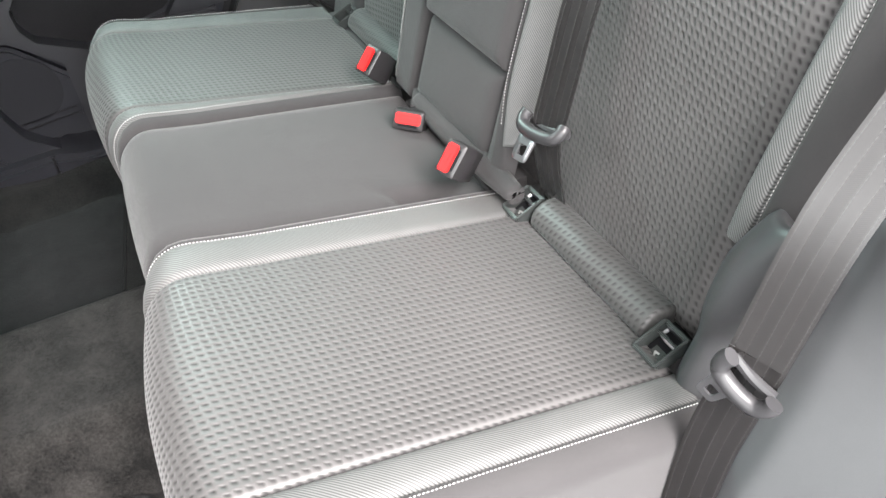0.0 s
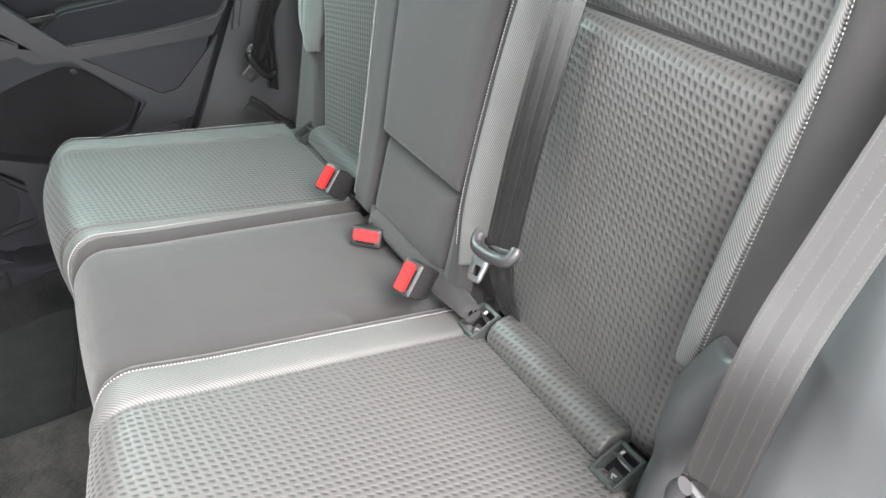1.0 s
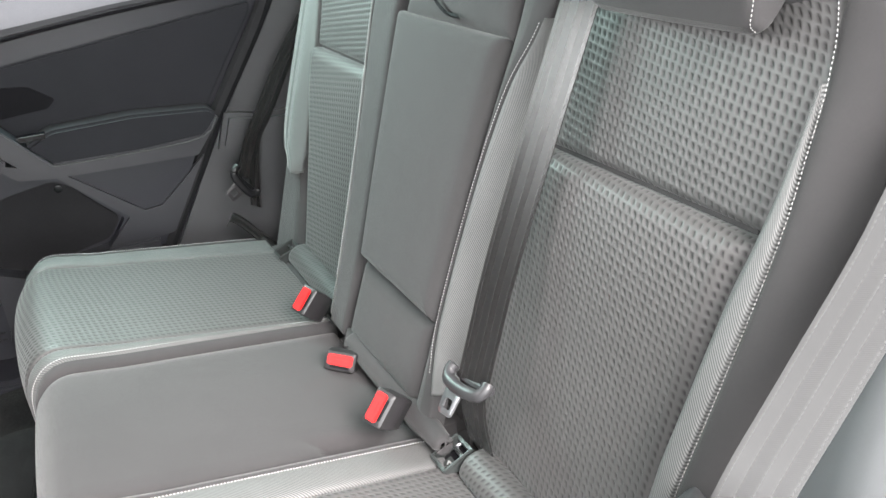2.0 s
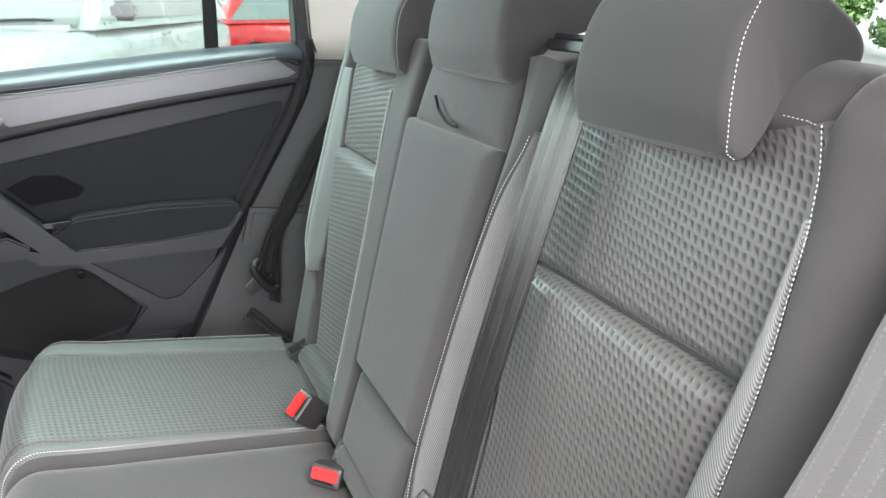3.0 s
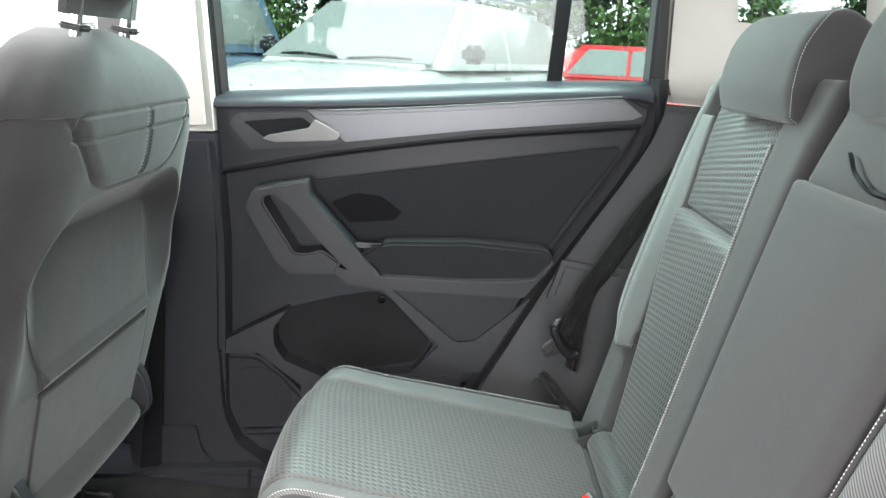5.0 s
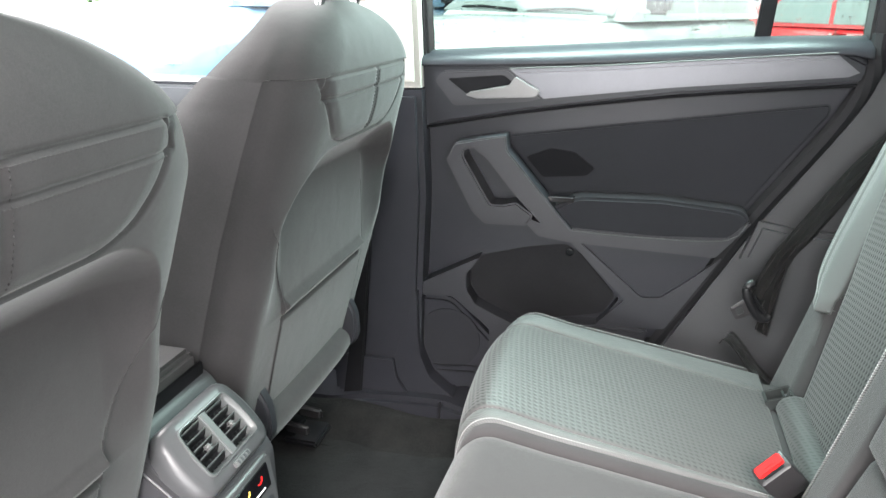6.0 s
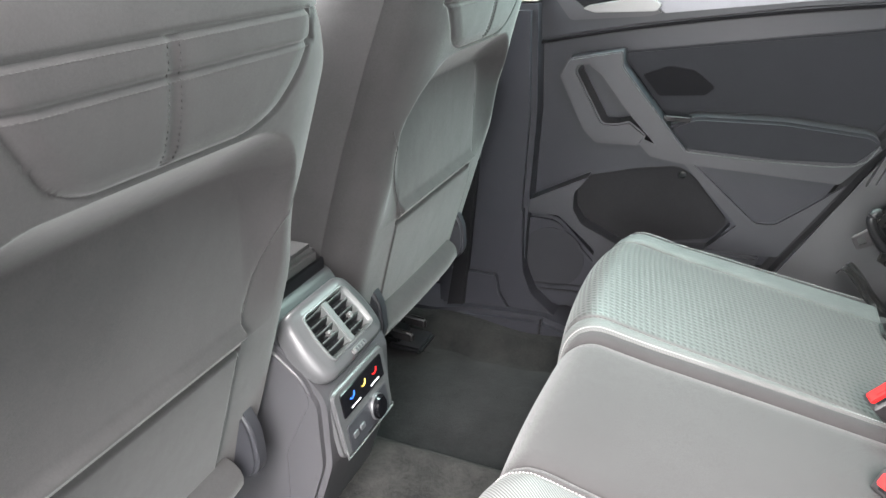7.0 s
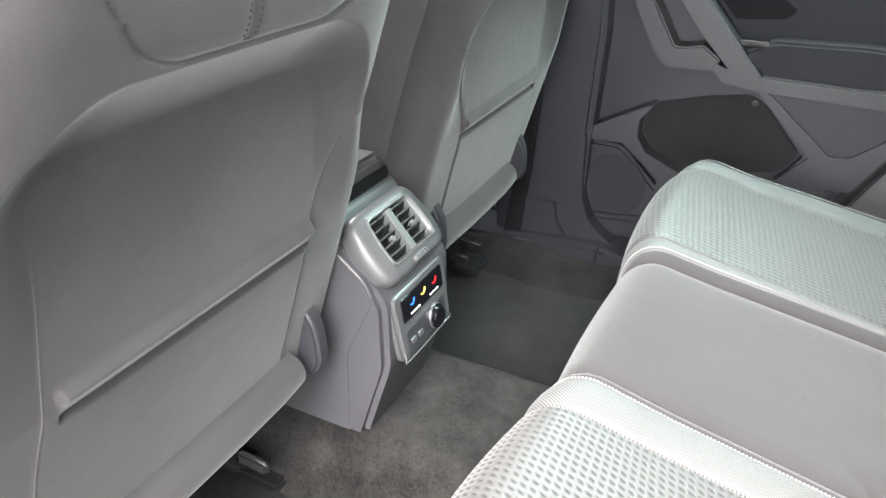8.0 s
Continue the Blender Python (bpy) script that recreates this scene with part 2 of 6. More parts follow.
M = {
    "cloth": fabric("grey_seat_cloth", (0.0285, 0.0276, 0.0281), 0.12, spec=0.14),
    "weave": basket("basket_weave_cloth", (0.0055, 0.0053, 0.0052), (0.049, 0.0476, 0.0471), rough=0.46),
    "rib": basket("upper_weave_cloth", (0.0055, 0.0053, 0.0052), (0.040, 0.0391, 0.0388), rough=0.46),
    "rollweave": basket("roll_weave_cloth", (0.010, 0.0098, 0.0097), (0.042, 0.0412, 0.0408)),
    "strip": twill("silver_twill", (0.022, 0.0228, 0.0224), (0.098, 0.0995, 0.0982), 0.0032),
    "strip2": twill("fine_silver_twill", (0.029, 0.0302, 0.0300), (0.116, 0.1185, 0.1172), 0.0028),
    # far strip's silver; on the bolster it puts window light into the colour
    "bolster": fabric("lit_silver_bolster_cloth", (0.066, 0.069, 0.068), 0.2, vary=0.06),
    "pictogram": plain("pale_pictogram", (0.22, 0.225, 0.22), 0.5, bump=0),
    "stitch": plain("pale_thread", (0.33, 0.33, 0.325), 0.7, bump=0),
    "thread": plain("dark_thread", (0.012, 0.012, 0.012), 0.7, bump=0),
    "plastic": plain("charcoal_plastic", (0.0210, 0.0217, 0.0250), 0.40, grain=1400, bump=0.25),
    "panel": plain("soft_door_plastic", (0.0175, 0.0182, 0.0220), 0.38, grain=1200, bump=0.25, spec=0.2),
    "inlay": fabric("door_inlay_cloth", (0.0160, 0.0166, 0.0192), 0.03, spec=0.1),
    "pocket": fabric("door_pocket_lining", (0.0125, 0.0125, 0.0135), 0.02, vary=0.3, weave=0.0, spec=0.05),
    "seatback": fabric("front_seat_felt", (0.0260, 0.0250, 0.0255), 0.15, 0.0016, 0.30, 0.0, 420, 0.08),
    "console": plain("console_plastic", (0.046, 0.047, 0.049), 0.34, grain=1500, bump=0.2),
    # console plastic with the shade of seat and pillar put into its colour
    "consoleshade": plain("console_shaded_plastic", (0.036, 0.036, 0.039), 0.40, grain=1500, bump=0.2),
    "anchor": plain("anchor_plastic", (0.026, 0.029, 0.0285), 0.3, grain=1500, bump=0.1),
    "grip": plain("grey_grip_plastic", (0.026, 0.026, 0.0275), 0.3, grain=1500, bump=0.06),
    "buckle": plain("charcoal_buckle_plastic", (0.020, 0.019, 0.020), 0.4, grain=1500, bump=0.2),
    "insert": plain("dull_black_insert", (0.007, 0.007, 0.008), 0.7, grain=1200, bump=0.05, spec=0.04),
    "matt": plain("matt_black", (0.006, 0.006, 0.007), 0.75, grain=1200, bump=0.1, spec=0.1),
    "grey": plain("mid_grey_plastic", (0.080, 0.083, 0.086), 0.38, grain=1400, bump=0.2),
    "black": plain("black_plastic", (0.008, 0.008, 0.009), 0.36, grain=1200, bump=0.1),
    "gloss": plain("gloss_black", (0.004, 0.004, 0.005), 0.12, bump=0, coat=0.4),
    "rubber": plain("black_rubber", (0.008, 0.008, 0.009), 0.7, bump=0.1, spec=0.15),
    "red": plain("red_plastic", (0.60, 0.012, 0.012), 0.45, bump=0.05, vary=0.05, spec=0.2),
    "silver": plain("brushed_silver_trim", (0.098, 0.099, 0.108), 0.38, 0.6, grain=600, bump=0.05),
    "chrome": plain("chrome", (0.6, 0.6, 0.61), 0.18, 1.0, bump=0, vary=0.03),
    "lever": plain("satin_silver", (0.125, 0.124, 0.124), 0.35, 0.5, bump=0.05),
    "satin": plain("satin_grey_plastic", (0.062, 0.066, 0.066), 0.3, grain=1500, bump=0.1),
    "steel": plain("steel", (0.24, 0.24, 0.25), 0.38, 0.9, bump=0.05),
    "belt": webbing("belt_webbing"),
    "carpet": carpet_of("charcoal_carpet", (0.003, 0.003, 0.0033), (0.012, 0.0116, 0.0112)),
    # paler than the footwell carpet
    "tunnelcarpet": carpet_of("tunnel_grey_carpet", (0.003, 0.003, 0.003), (0.020, 0.019, 0.018)),
    "mat": carpet_of("black_mat", (0.004, 0.004, 0.0043), (0.0105, 0.0105, 0.011)),
    "lining": fabric("pale_headlining", (0.36, 0.345, 0.315), 0.1),
    "pillar": plain("pale_pillar_plastic", (0.31, 0.298, 0.276), 0.6, grain=1200, bump=0.15, vary=0.05),
    "glass": glass_of("tinted_car_glass", (0.36, 0.425, 0.408)),
    "clearglass": glass_of("clear_car_glass", (0.85, 0.9, 0.895)),
    "asphalt": plain("wet_asphalt", (0.06, 0.06, 0.062), 0.45, grain=160, bump=0.5, depth=0.004, vary=0.3),
    "white": plain("white_car_paint", (0.52, 0.53, 0.53), 0.25, bump=0, coat=0.6, vary=0.02),
    "blue": plain("blue_car_paint", (0.09, 0.16, 0.25), 0.3, bump=0, coat=0.6, vary=0.05),
    "redpaint": plain("red_car_paint", (0.55, 0.02, 0.025), 0.3, bump=0, coat=0.6, vary=0.05),
    "leaf": plain("leaf_green", (0.06, 0.115, 0.03), 0.5, grain=60, bump=0, vary=0.5),
    "bark": plain("bark", (0.09, 0.07, 0.05), 0.9, grain=60, bump=0.6, depth=0.01, vary=0.3),
    "bluelight": plain("blue_lit_symbol", (0.02, 0.12, 0.7), 0.4, bump=0),
    "amber": plain("amber_lit_symbol", (0.8, 0.55, 0.1), 0.4, bump=0),
    "paper": plain("white_label", (0.75, 0.75, 0.75), 0.6, bump=0, vary=0.03),
}


# ---- building helpers ----
def part(name, data, material, parent=None, label=""):
    """Links a bmesh or mesh as one object, under a thing or a part."""
    if isinstance(data, bmesh.types.BMesh):
        me = bpy.data.meshes.new(name)
        data.to_mesh(me)
        data.free()
    else:
        me = data
    me.polygons.foreach_set("use_smooth", [True] * len(me.polygons))
    me.set_sharp_from_angle(angle=radians(42))
    if not me.materials:
        me.materials.append(material)
    ob = new(name, me)
    if parent is not None:
        ob.parent = parent
    return tagged(ob, label)


def thing(name, label, category, group="", kind=""):
    ob = new(name)
    ob.empty_display_size = 0.1
    return tagged(ob, label, category, group, kind)


def mesh_of(name, verts, faces, uvs=None):
    me = bpy.data.meshes.new(name)
    me.from_pydata([tuple(v) for v in verts], [], faces)
    if uvs is not None:
        layer = me.uv_layers.new(name="UVMap")
        idx = np.empty(len(me.loops), int)
        me.loops.foreach_get("vertex_index", idx)
        layer.data.foreach_set("uv", np.asarray(uvs, float)[idx].ravel())
    return me


def steps(n, e):
    """Even steps from 0 to 1, with a few more near both ends."""
    core = np.linspace(e, 1 - e, n)
    lead = np.array([0, 0.12, 0.35, 0.65]) * e
    return np.concatenate([lead, core, 1 - lead[::-1]])


def panel(name, P, nu, nv, material, parent=None, label="", edge=0.01, sink=0.006, skirt=0.02, flip=False, puff=0.0, turn=False, relief=0.0, grid=0.0018):
    """A padded skin over P(u, v) -> (x, y, z), rolled down at its rim, with a skirt that gives it depth."""
    lu = np.linalg.norm(np.subtract(P(1, 0.5), P(0, 0.5)))
    lv = np.linalg.norm(np.subtract(P(0.5, 1), P(0.5, 0)))
    if relief:
        nu, nv = int(lu * 1.05 / grid), int(lv / grid)
    us = steps(nu, min(0.3, edge / max(lu, 1e-6)))
    vs = steps(nv, min(0.3, edge / max(lv, 1e-6)))
    if relief:          # finer rows over the rolled rims
        lead = edge / lu * (1 - np.cos(np.linspace(0, math.pi / 2, 22)))
        us = np.concatenate([lead[:-1], us[4:-4], 1 - lead[-2::-1]])
    p = np.array([[P(u, v) for v in vs] for u in us], float)
    du, dv = np.gradient(p, axis=0), np.gradient(p, axis=1)
    n = np.cross(du, dv)
    n /= np.linalg.norm(n, axis=-1, keepdims=True) + 1e-12
    if flip:
        n = -n
    su = np.concatenate([[0], np.cumsum(np.linalg.norm(np.diff(p[:, len(vs) // 2], axis=0), axis=1))])
    sv = np.concatenate([[0], np.cumsum(np.linalg.norm(np.diff(p[len(us) // 2], axis=0), axis=1))])
    a = np.minimum(su, su[-1] - su)[:, None]
    b = np.minimum(sv, sv[-1] - sv)[None, :]
    roll = lambda d: 1 - np.sqrt(np.clip(1 - (1 - np.clip(d / edge, 0, 1)) ** 2, 0, 1))
    drop = sink * np.maximum(roll(a), roll(b))
    hump = lambda d: np.clip(np.sin(np.pi * d / d[-1]), 0, 1) ** 0.7
    lift = puff * hump(su)[:, None] * hump(sv)[None, :]
    if relief:
        skin = p + n * (lift - drop)[..., None]
        su = np.concatenate([[0], np.cumsum(np.linalg.norm(np.diff(skin[:, len(vs) // 2], axis=0), axis=1))])
        sv = np.concatenate([[0], np.cumsum(np.linalg.norm(np.diff(skin[len(us) // 2], axis=0), axis=1))])
        lift = lift + relief * (weave_height(sv[None, :], su[:, None]) - 0.5) * np.minimum(1, np.minimum(a, b) / 0.010)
    q = p + n * (lift - drop)[..., None]
    U, V = len(us), len(vs)
    verts = q.reshape(-1, 3).tolist()
    uv = [(sv[j], su[i]) if not turn else (su[i], sv[j]) for i in range(U) for j in range(V)]
    faces = []
    for i in range(U - 1):
        for j in range(V - 1):
            f = (i * V + j, (i + 1) * V + j, (i + 1) * V + j + 1, i * V + j + 1)
            faces.append(f[::-1] if flip else f)
    ring = [(0, j) for j in range(V)] + [(i, V - 1) for i in range(1, U)] + [(U - 1, j) for j in range(V - 2, -1, -1)] + [(i, 0) for i in range(U - 2, 0, -1)]
    base = len(verts)
    for i, j in ring:
        verts.append((q[i, j] - n[i, j] * skirt).tolist())
        uv.append(uv[i * V + j])
    R = len(ring)
    for k in range(R):
        a0, a1 = ring[k][0] * V + ring[k][1], ring[(k + 1) % R][0] * V + ring[(k + 1) % R][1]
        f = (a0, a1, base + (k + 1) % R, base + k)
        faces.append(f[::-1] if flip else f)
    return part(name, mesh_of(name, verts, faces, uv), material, parent, label)


def block(size, at=(0, 0, 0), turn=(0, 0, 0), bevel=0.004, seg=2, taper=None):
    """A bmesh box with rounded edges. taper: x, y scale of its top."""
    bm = bmesh.new()
    bmesh.ops.create_cube(bm, size=1)
    for v in bm.verts:
        if taper and v.co.z > 0:
            v.co.x *= taper[0]
            v.co.y *= taper[1]
        v.co = Vector((v.co.x * size[0], v.co.y * size[1], v.co.z * size[2]))
    if bevel:
        bmesh.ops.bevel(bm, geom=bm.edges, offset=bevel, segments=seg, affect="EDGES", clamp_overlap=True)
    bmesh.ops.transform(bm, matrix=pose(*at, *turn), verts=bm.verts)
    return bm


def prism(outline, m, depth, bevel=0.003, seg=2):
    """A plate with the outline (x, y) in the plane of the pose m, depth thick along m's -z, its front rim rounded."""
    bm = bmesh.new()
    vs = [bm.verts.new((x, y, 0)) for x, y in outline]
    f = bm.faces.new(vs)
    f.normal_update()
    if f.normal.z < 0:
        f.normal_flip()
    ext = bmesh.ops.extrude_face_region(bm, geom=[f])
    for v in ext["geom"]:
        if isinstance(v, bmesh.types.BMVert):
            v.co.z -= depth
    bmesh.ops.recalc_face_normals(bm, faces=bm.faces)
    if bevel:
        rim = [e for e in bm.edges if all(abs(v.co.z) < 1e-6 for v in e.verts)]
        bmesh.ops.bevel(bm, geom=rim, offset=bevel, segments=seg, affect="EDGES", clamp_overlap=True)
    bmesh.ops.transform(bm, matrix=m, verts=bm.verts)
    return bm


def rounded(outline, r, seg=4):
    """The outline with its corners rounded by about r."""
    pts, out = [Vector(p) for p in outline], []
    for i, p in enumerate(pts):
        a, b = pts[i - 1] - p, pts[(i + 1) % len(pts)] - p
        k = min(r, a.length * 0.45, b.length * 0.45)
        s, e = p + a.normalized() * k, p + b.normalized() * k
        for j in range(seg + 1):
            t = j / seg
            out.append(tuple((1 - t) ** 2 * s + 2 * t * (1 - t) * p + t * t * e))
    return out


def smooth_path(pts, per=6):
    """A smooth curve through the points."""
    p = [np.array(q, float) for q in pts]
    p = [2 * p[0] - p[1], *p, 2 * p[-1] - p[-2]]
    out = []
    for i in range(1, len(p) - 2):
        for k in range(per):
            t = k / per
            out.append(0.5 * (2 * p[i] + (p[i + 1] - p[i - 1]) * t + (2 * p[i - 1] - 5 * p[i] + 4 * p[i + 1] - p[i + 2]) * t * t + (3 * p[i] - p[i - 1] - 3 * p[i + 1] + p[i + 2]) * t ** 3))
    return out + [p[-2]]


def tube(pts, radius, seg=8, per=5, closed=False):
    """A round bar through the points, as a mesh."""
    path = smooth_path(pts, per) if per else [np.array(q, float) for q in pts]
    verts, faces = [], []
    up = np.array((0.3, 0.2, 1.0))
    for i, c in enumerate(path):
        d = path[min(i + 1, len(path) - 1)] - path[max(i - 1, 0)]
        d = d / (np.linalg.norm(d) + 1e-12)
        s = np.cross(d, up)
        s /= np.linalg.norm(s) + 1e-12
        w = np.cross(s, d)
        for k in range(seg):
            a = 2 * math.pi * k / seg
            verts.append(c + radius * (math.cos(a) * s + math.sin(a) * w))
    n = len(path)
    for i in range(n - 1):
        for k in range(seg):
            faces.append((i * seg + k, i * seg + (k + 1) % seg, (i + 1) * seg + (k + 1) % seg, (i + 1) * seg + k))
    faces += [tuple(range(seg))[::-1], tuple((n - 1) * seg + k for k in range(seg))]
    return mesh_of("tube", verts, faces)


def ribbon(pts, wide, thick=0.0014, per=6):
    """Flat webbing through the points; wide: the vector across it, one for all points or one each."""
    n = len(pts)
    ws = [wide] * n if np.ndim(wide) == 1 else wide
    path, across = smooth_path(pts, per), smooth_path(ws, per)
    verts, faces, uv, s = [], [], [], 0.0
    for i, (c, w) in enumerate(zip(path, across)):
        d = path[min(i + 1, len(path) - 1)] - path[max(i - 1, 0)]
        s += 0 if i == 0 else np.linalg.norm(path[i] - path[i - 1])
        nrm = np.cross(d, w)
        nrm = nrm / (np.linalg.norm(nrm) + 1e-12) * thick / 2
        L = np.linalg.norm(w)
        for a, b in ((-0.5, 1), (0.5, 1), (0.5, -1), (-0.5, -1)):
            verts.append(c + a * w + b * nrm)
            uv.append((a * L, s))
    m = len(path)
    for i in range(m - 1):
        for k in range(4):
            faces.append((i * 4 + k, i * 4 + (k + 1) % 4, (i + 1) * 4 + (k + 1) % 4, (i + 1) * 4 + k))
    faces += [(3, 2, 1, 0), tuple((m - 1) * 4 + k for k in range(4))]
    return mesh_of("ribbon", verts, faces, uv)


def stitches(pts, pitch=0.0040, length=0.0031, radius=0.0006, per=10):
    """A row of short raised stitches along the points."""
    path = np.array(smooth_path(pts, per))
    s = np.concatenate([[0], np.cumsum(np.linalg.norm(np.diff(path, axis=0), axis=1))])
    verts, faces = [], []
    for k in range(int(s[-1] / pitch)):
        ends = [np.array([np.interp(k * pitch + f * length, s, path[:, i]) for i in range(3)]) for f in (0, 0.5, 1)]
        d = ends[2] - ends[0]
        d /= np.linalg.norm(d) + 1e-12
        side = np.cross(d, (0.31, 0.2, 0.93))
        side /= np.linalg.norm(side)
        up = np.cross(side, d)
        b = len(verts)
        verts.append(ends[0])
        for a in range(6):
            t = math.pi * a / 3
            verts.append(ends[1] + radius * (math.cos(t) * side + math.sin(t) * up))
        verts.append(ends[2])
        for a in range(6):
            faces += [(b, b + 1 + (a + 1) % 6, b + 1 + a), (b + 7, b + 1 + a, b + 1 + (a + 1) % 6)]
    return mesh_of("stitches", verts, faces)


def loft(rings, m, close=True):
    """A smooth skin through outlines of equal count, each at its height along m's z."""
    n = len(rings[0][0])
    verts = [tuple(m @ Vector((x, y, z))) for pts, z in rings for x, y in pts]
    faces = [(i * n + j, i * n + (j + 1) % n, (i + 1) * n + (j + 1) % n, (i + 1) * n + j) for i in range(len(rings) - 1) for j in range(n)]
    if close:
        k = len(rings) - 1
        faces += [(k * n + j, k * n + (j + 1) % n, (j + 1) % n, j) for j in range(n)]
    bm = bmesh.new()
    vs = [bm.verts.new(v) for v in verts]
    for f in faces:
        bm.faces.new([vs[k] for k in f])
    bmesh.ops.recalc_face_normals(bm, faces=bm.faces)
    return bm


def scaled(pts, k, ky=None):
    ky = k if ky is None else ky
    cx, cy = sum(p[0] for p in pts) / len(pts), sum(p[1] for p in pts) / len(pts)
    return [(cx + (x - cx) * k, cy + (y - cy) * ky) for x, y in pts]


def lerp(a, b, t):
    return a + (b - a) * t


def curve1(xs, ys):
    """A smooth function through the points (xs, ys)."""
    path = np.array(smooth_path([(x, y, 0) for x, y in zip(xs, ys)], 12))
    return lambda x: float(np.interp(x, path[:, 0], path[:, 1]))


def sweep(a, b, x):
    t = min(1.0, max(0.0, (x - a) / ((b - a) or 1e-6)))
    return t * t * (3 - 2 * t)



# ---- the car's shell ----
FLOOR, TUNNEL, CY = 0.345, 0.452, -0.02
DOOR = 0.70                      # plane of the far door's lining
WALLM = lambda y: pose(0, y, 0, 90, 0, 0)   # x along the car, y up, front towards the near side


def wall(name, outline, y, depth, material, parent=None, label="", bevel=0.003, r=0.0):
    """A plate on the far side of the car, its outline in x and z, its front at y."""
    return part(name, prism(rounded(outline, r) if r else outline, WALLM(y), depth, bevel), material, parent, label)


def shell():
    floor = part("floor", block((2.9, 1.5, 0.06), (-0.55, CY, FLOOR - 0.03), bevel=0), M["carpet"])
    tagged(floor, "dark charcoal carpet of the car's footwells", "floor", kind="structure")

    def hump(u, v):
        y = lerp(-0.21, 0.17, v)
        k = sweep(0, 0.22, v) * sweep(0, 0.22, 1 - v)
        return lerp(-1.5, -0.4, u), y, FLOOR + (TUNNEL - FLOOR) * k
    tagged(panel("tunnel", hump, 12, 24, M["tunnelcarpet"], None, edge=0.002, sink=0.0), "grey carpet over the raised centre tunnel", "floor", kind="structure")

    roof = part("ceiling", block((2.6, 1.36, 0.05), (-0.35, CY, 1.63), bevel=0.02), M["lining"])
    tagged(roof, "pale cloth headlining under the car's roof", "ceiling", kind="structure")

    # far sill, and the kick of carpet under it
    sill = [(-1.9, 0.385), (-1.9, 0.30), (-0.3, 0.30), (-0.3, 0.40), (-0.55, 0.411), (-0.607, 0.424), (-0.70, 0.419), (-0.782, 0.412), (-0.857, 0.394), (-1.0, 0.386)]
    tagged(wall("sill_trim", sill, 0.615, 0.16, M["panel"], None, "", 0.012), "dark grey plastic door sill trim", "sill", kind="structure")

    # B pillar: dark below, pale above
    low = [(-0.86, 0.38), (-0.70, 0.38), (-0.665, 0.45), (-0.665, 0.62), (-0.66, 0.86), (-0.672, 1.068), (-0.80, 1.062), (-0.88, 0.75)]
    pillar = wall("pillar_b", low, 0.655, 0.10, M["panel"], None, "", 0.012)
    tagged(pillar, "charcoal plastic lower trim of the centre pillar", "pillar", kind="structure")
    up = [(-0.80, 1.066), (-0.675, 1.072), (-0.69, 1.31), (-0.72, 1.62), (-0.86, 1.62), (-0.83, 1.31)]
    part("upper_trim", prism(up, WALLM(0.66), 0.09, 0.012), M["pillar"], pillar, "pale plastic upper pillar trim")
    part("belt_slot", prism([(-0.834, 0.40), (-0.792, 0.406), (-0.765, 0.833), (-0.752, 0.93), (-0.772, 0.93), (-0.783, 0.795)], WALLM(0.638), 0.014, 0.003), M["matt"], pillar, "black front seat belt webbing")
    part("foot_trim", prism(rounded([(-0.83, 0.395), (-0.83, 0.492), (-0.721, 0.494), (-0.713, 0.449), (-0.679, 0.405)], 0.006), WALLM(0.644), 0.06, 0.004), M["panel"], pillar)
    part("foot_sweep", prism(rounded([(-0.720, 0.497), (-0.672, 0.66), (-0.668, 0.56), (-0.663, 0.513), (-0.642, 0.462), (-0.56, 0.398), (-0.676, 0.402), (-0.711, 0.449)], 0.01), WALLM(0.650), 0.06, 0.006, 3), M["panel"], pillar)
    part("trim_joint", prism([(-0.612, 0.37), (-0.606, 0.37), (-0.604, 0.424), (-0.610, 0.424)], WALLM(0.6135), 0.004, 0.0), M["black"], pillar)

    # C pillar: grey lower cover beside the seat, pale trim above with a quarter window behind it
    lower = [(0.124, 1.155), (0.25, 1.15), (0.6, 1.12), (0.6, 0.4), (-0.2, 0.4), (-0.175, 0.59), (-0.10, 0.735), (-0.033, 0.862), (0.083, 1.05)]
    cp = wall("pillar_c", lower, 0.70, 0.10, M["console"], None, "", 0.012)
    tagged(cp, "mid-grey plastic cover of the rear pillar beside the seat", "pillar", kind="structure")
    ledge = [(-0.028, 0.862), (0.052, 0.85), (0.16, 0.85), (0.16, 0.80), (0.0, 0.777), (-0.05, 0.785)]
    part("ledge", prism(ledge, WALLM(0.675), 0.04, 0.010), M["console"], cp)
    up = [(0.135, 1.158), (0.30, 1.15), (0.62, 1.16), (0.62, 1.285), (0.252, 1.305), (0.235, 1.42), (0.225, 1.62), (0.09, 1.62), (0.115, 1.4), (0.122, 1.2)]
    part("upper_trim", prism(up, WALLM(0.715), 0.08, 0.014), M["pillar"], cp, "pale plastic upper pillar trim")
    qwin = wall("window_quarter", [(0.24, 1.29), (0.505, 1.285), (0.485, 1.56), (0.24, 1.56)], 0.765, 0.004, M["glass"], None, "", 0)
    tagged(qwin, "green-tinted quarter window glass with rain on it", "window", kind="structure")
    dp = wall("pillar_d", [(0.62, 0.4), (1.20, 0.4), (1.12, 1.08), (0.95, 1.33), (0.80, 1.55), (0.76, 1.62), (0.46, 1.62), (0.495, 1.28), (0.62, 1.2)], 0.66, 0.10, M["pillar"], None, "", 0.015)
    tagged(dp, "pale plastic trim of the rearmost pillar", "pillar", kind="structure")
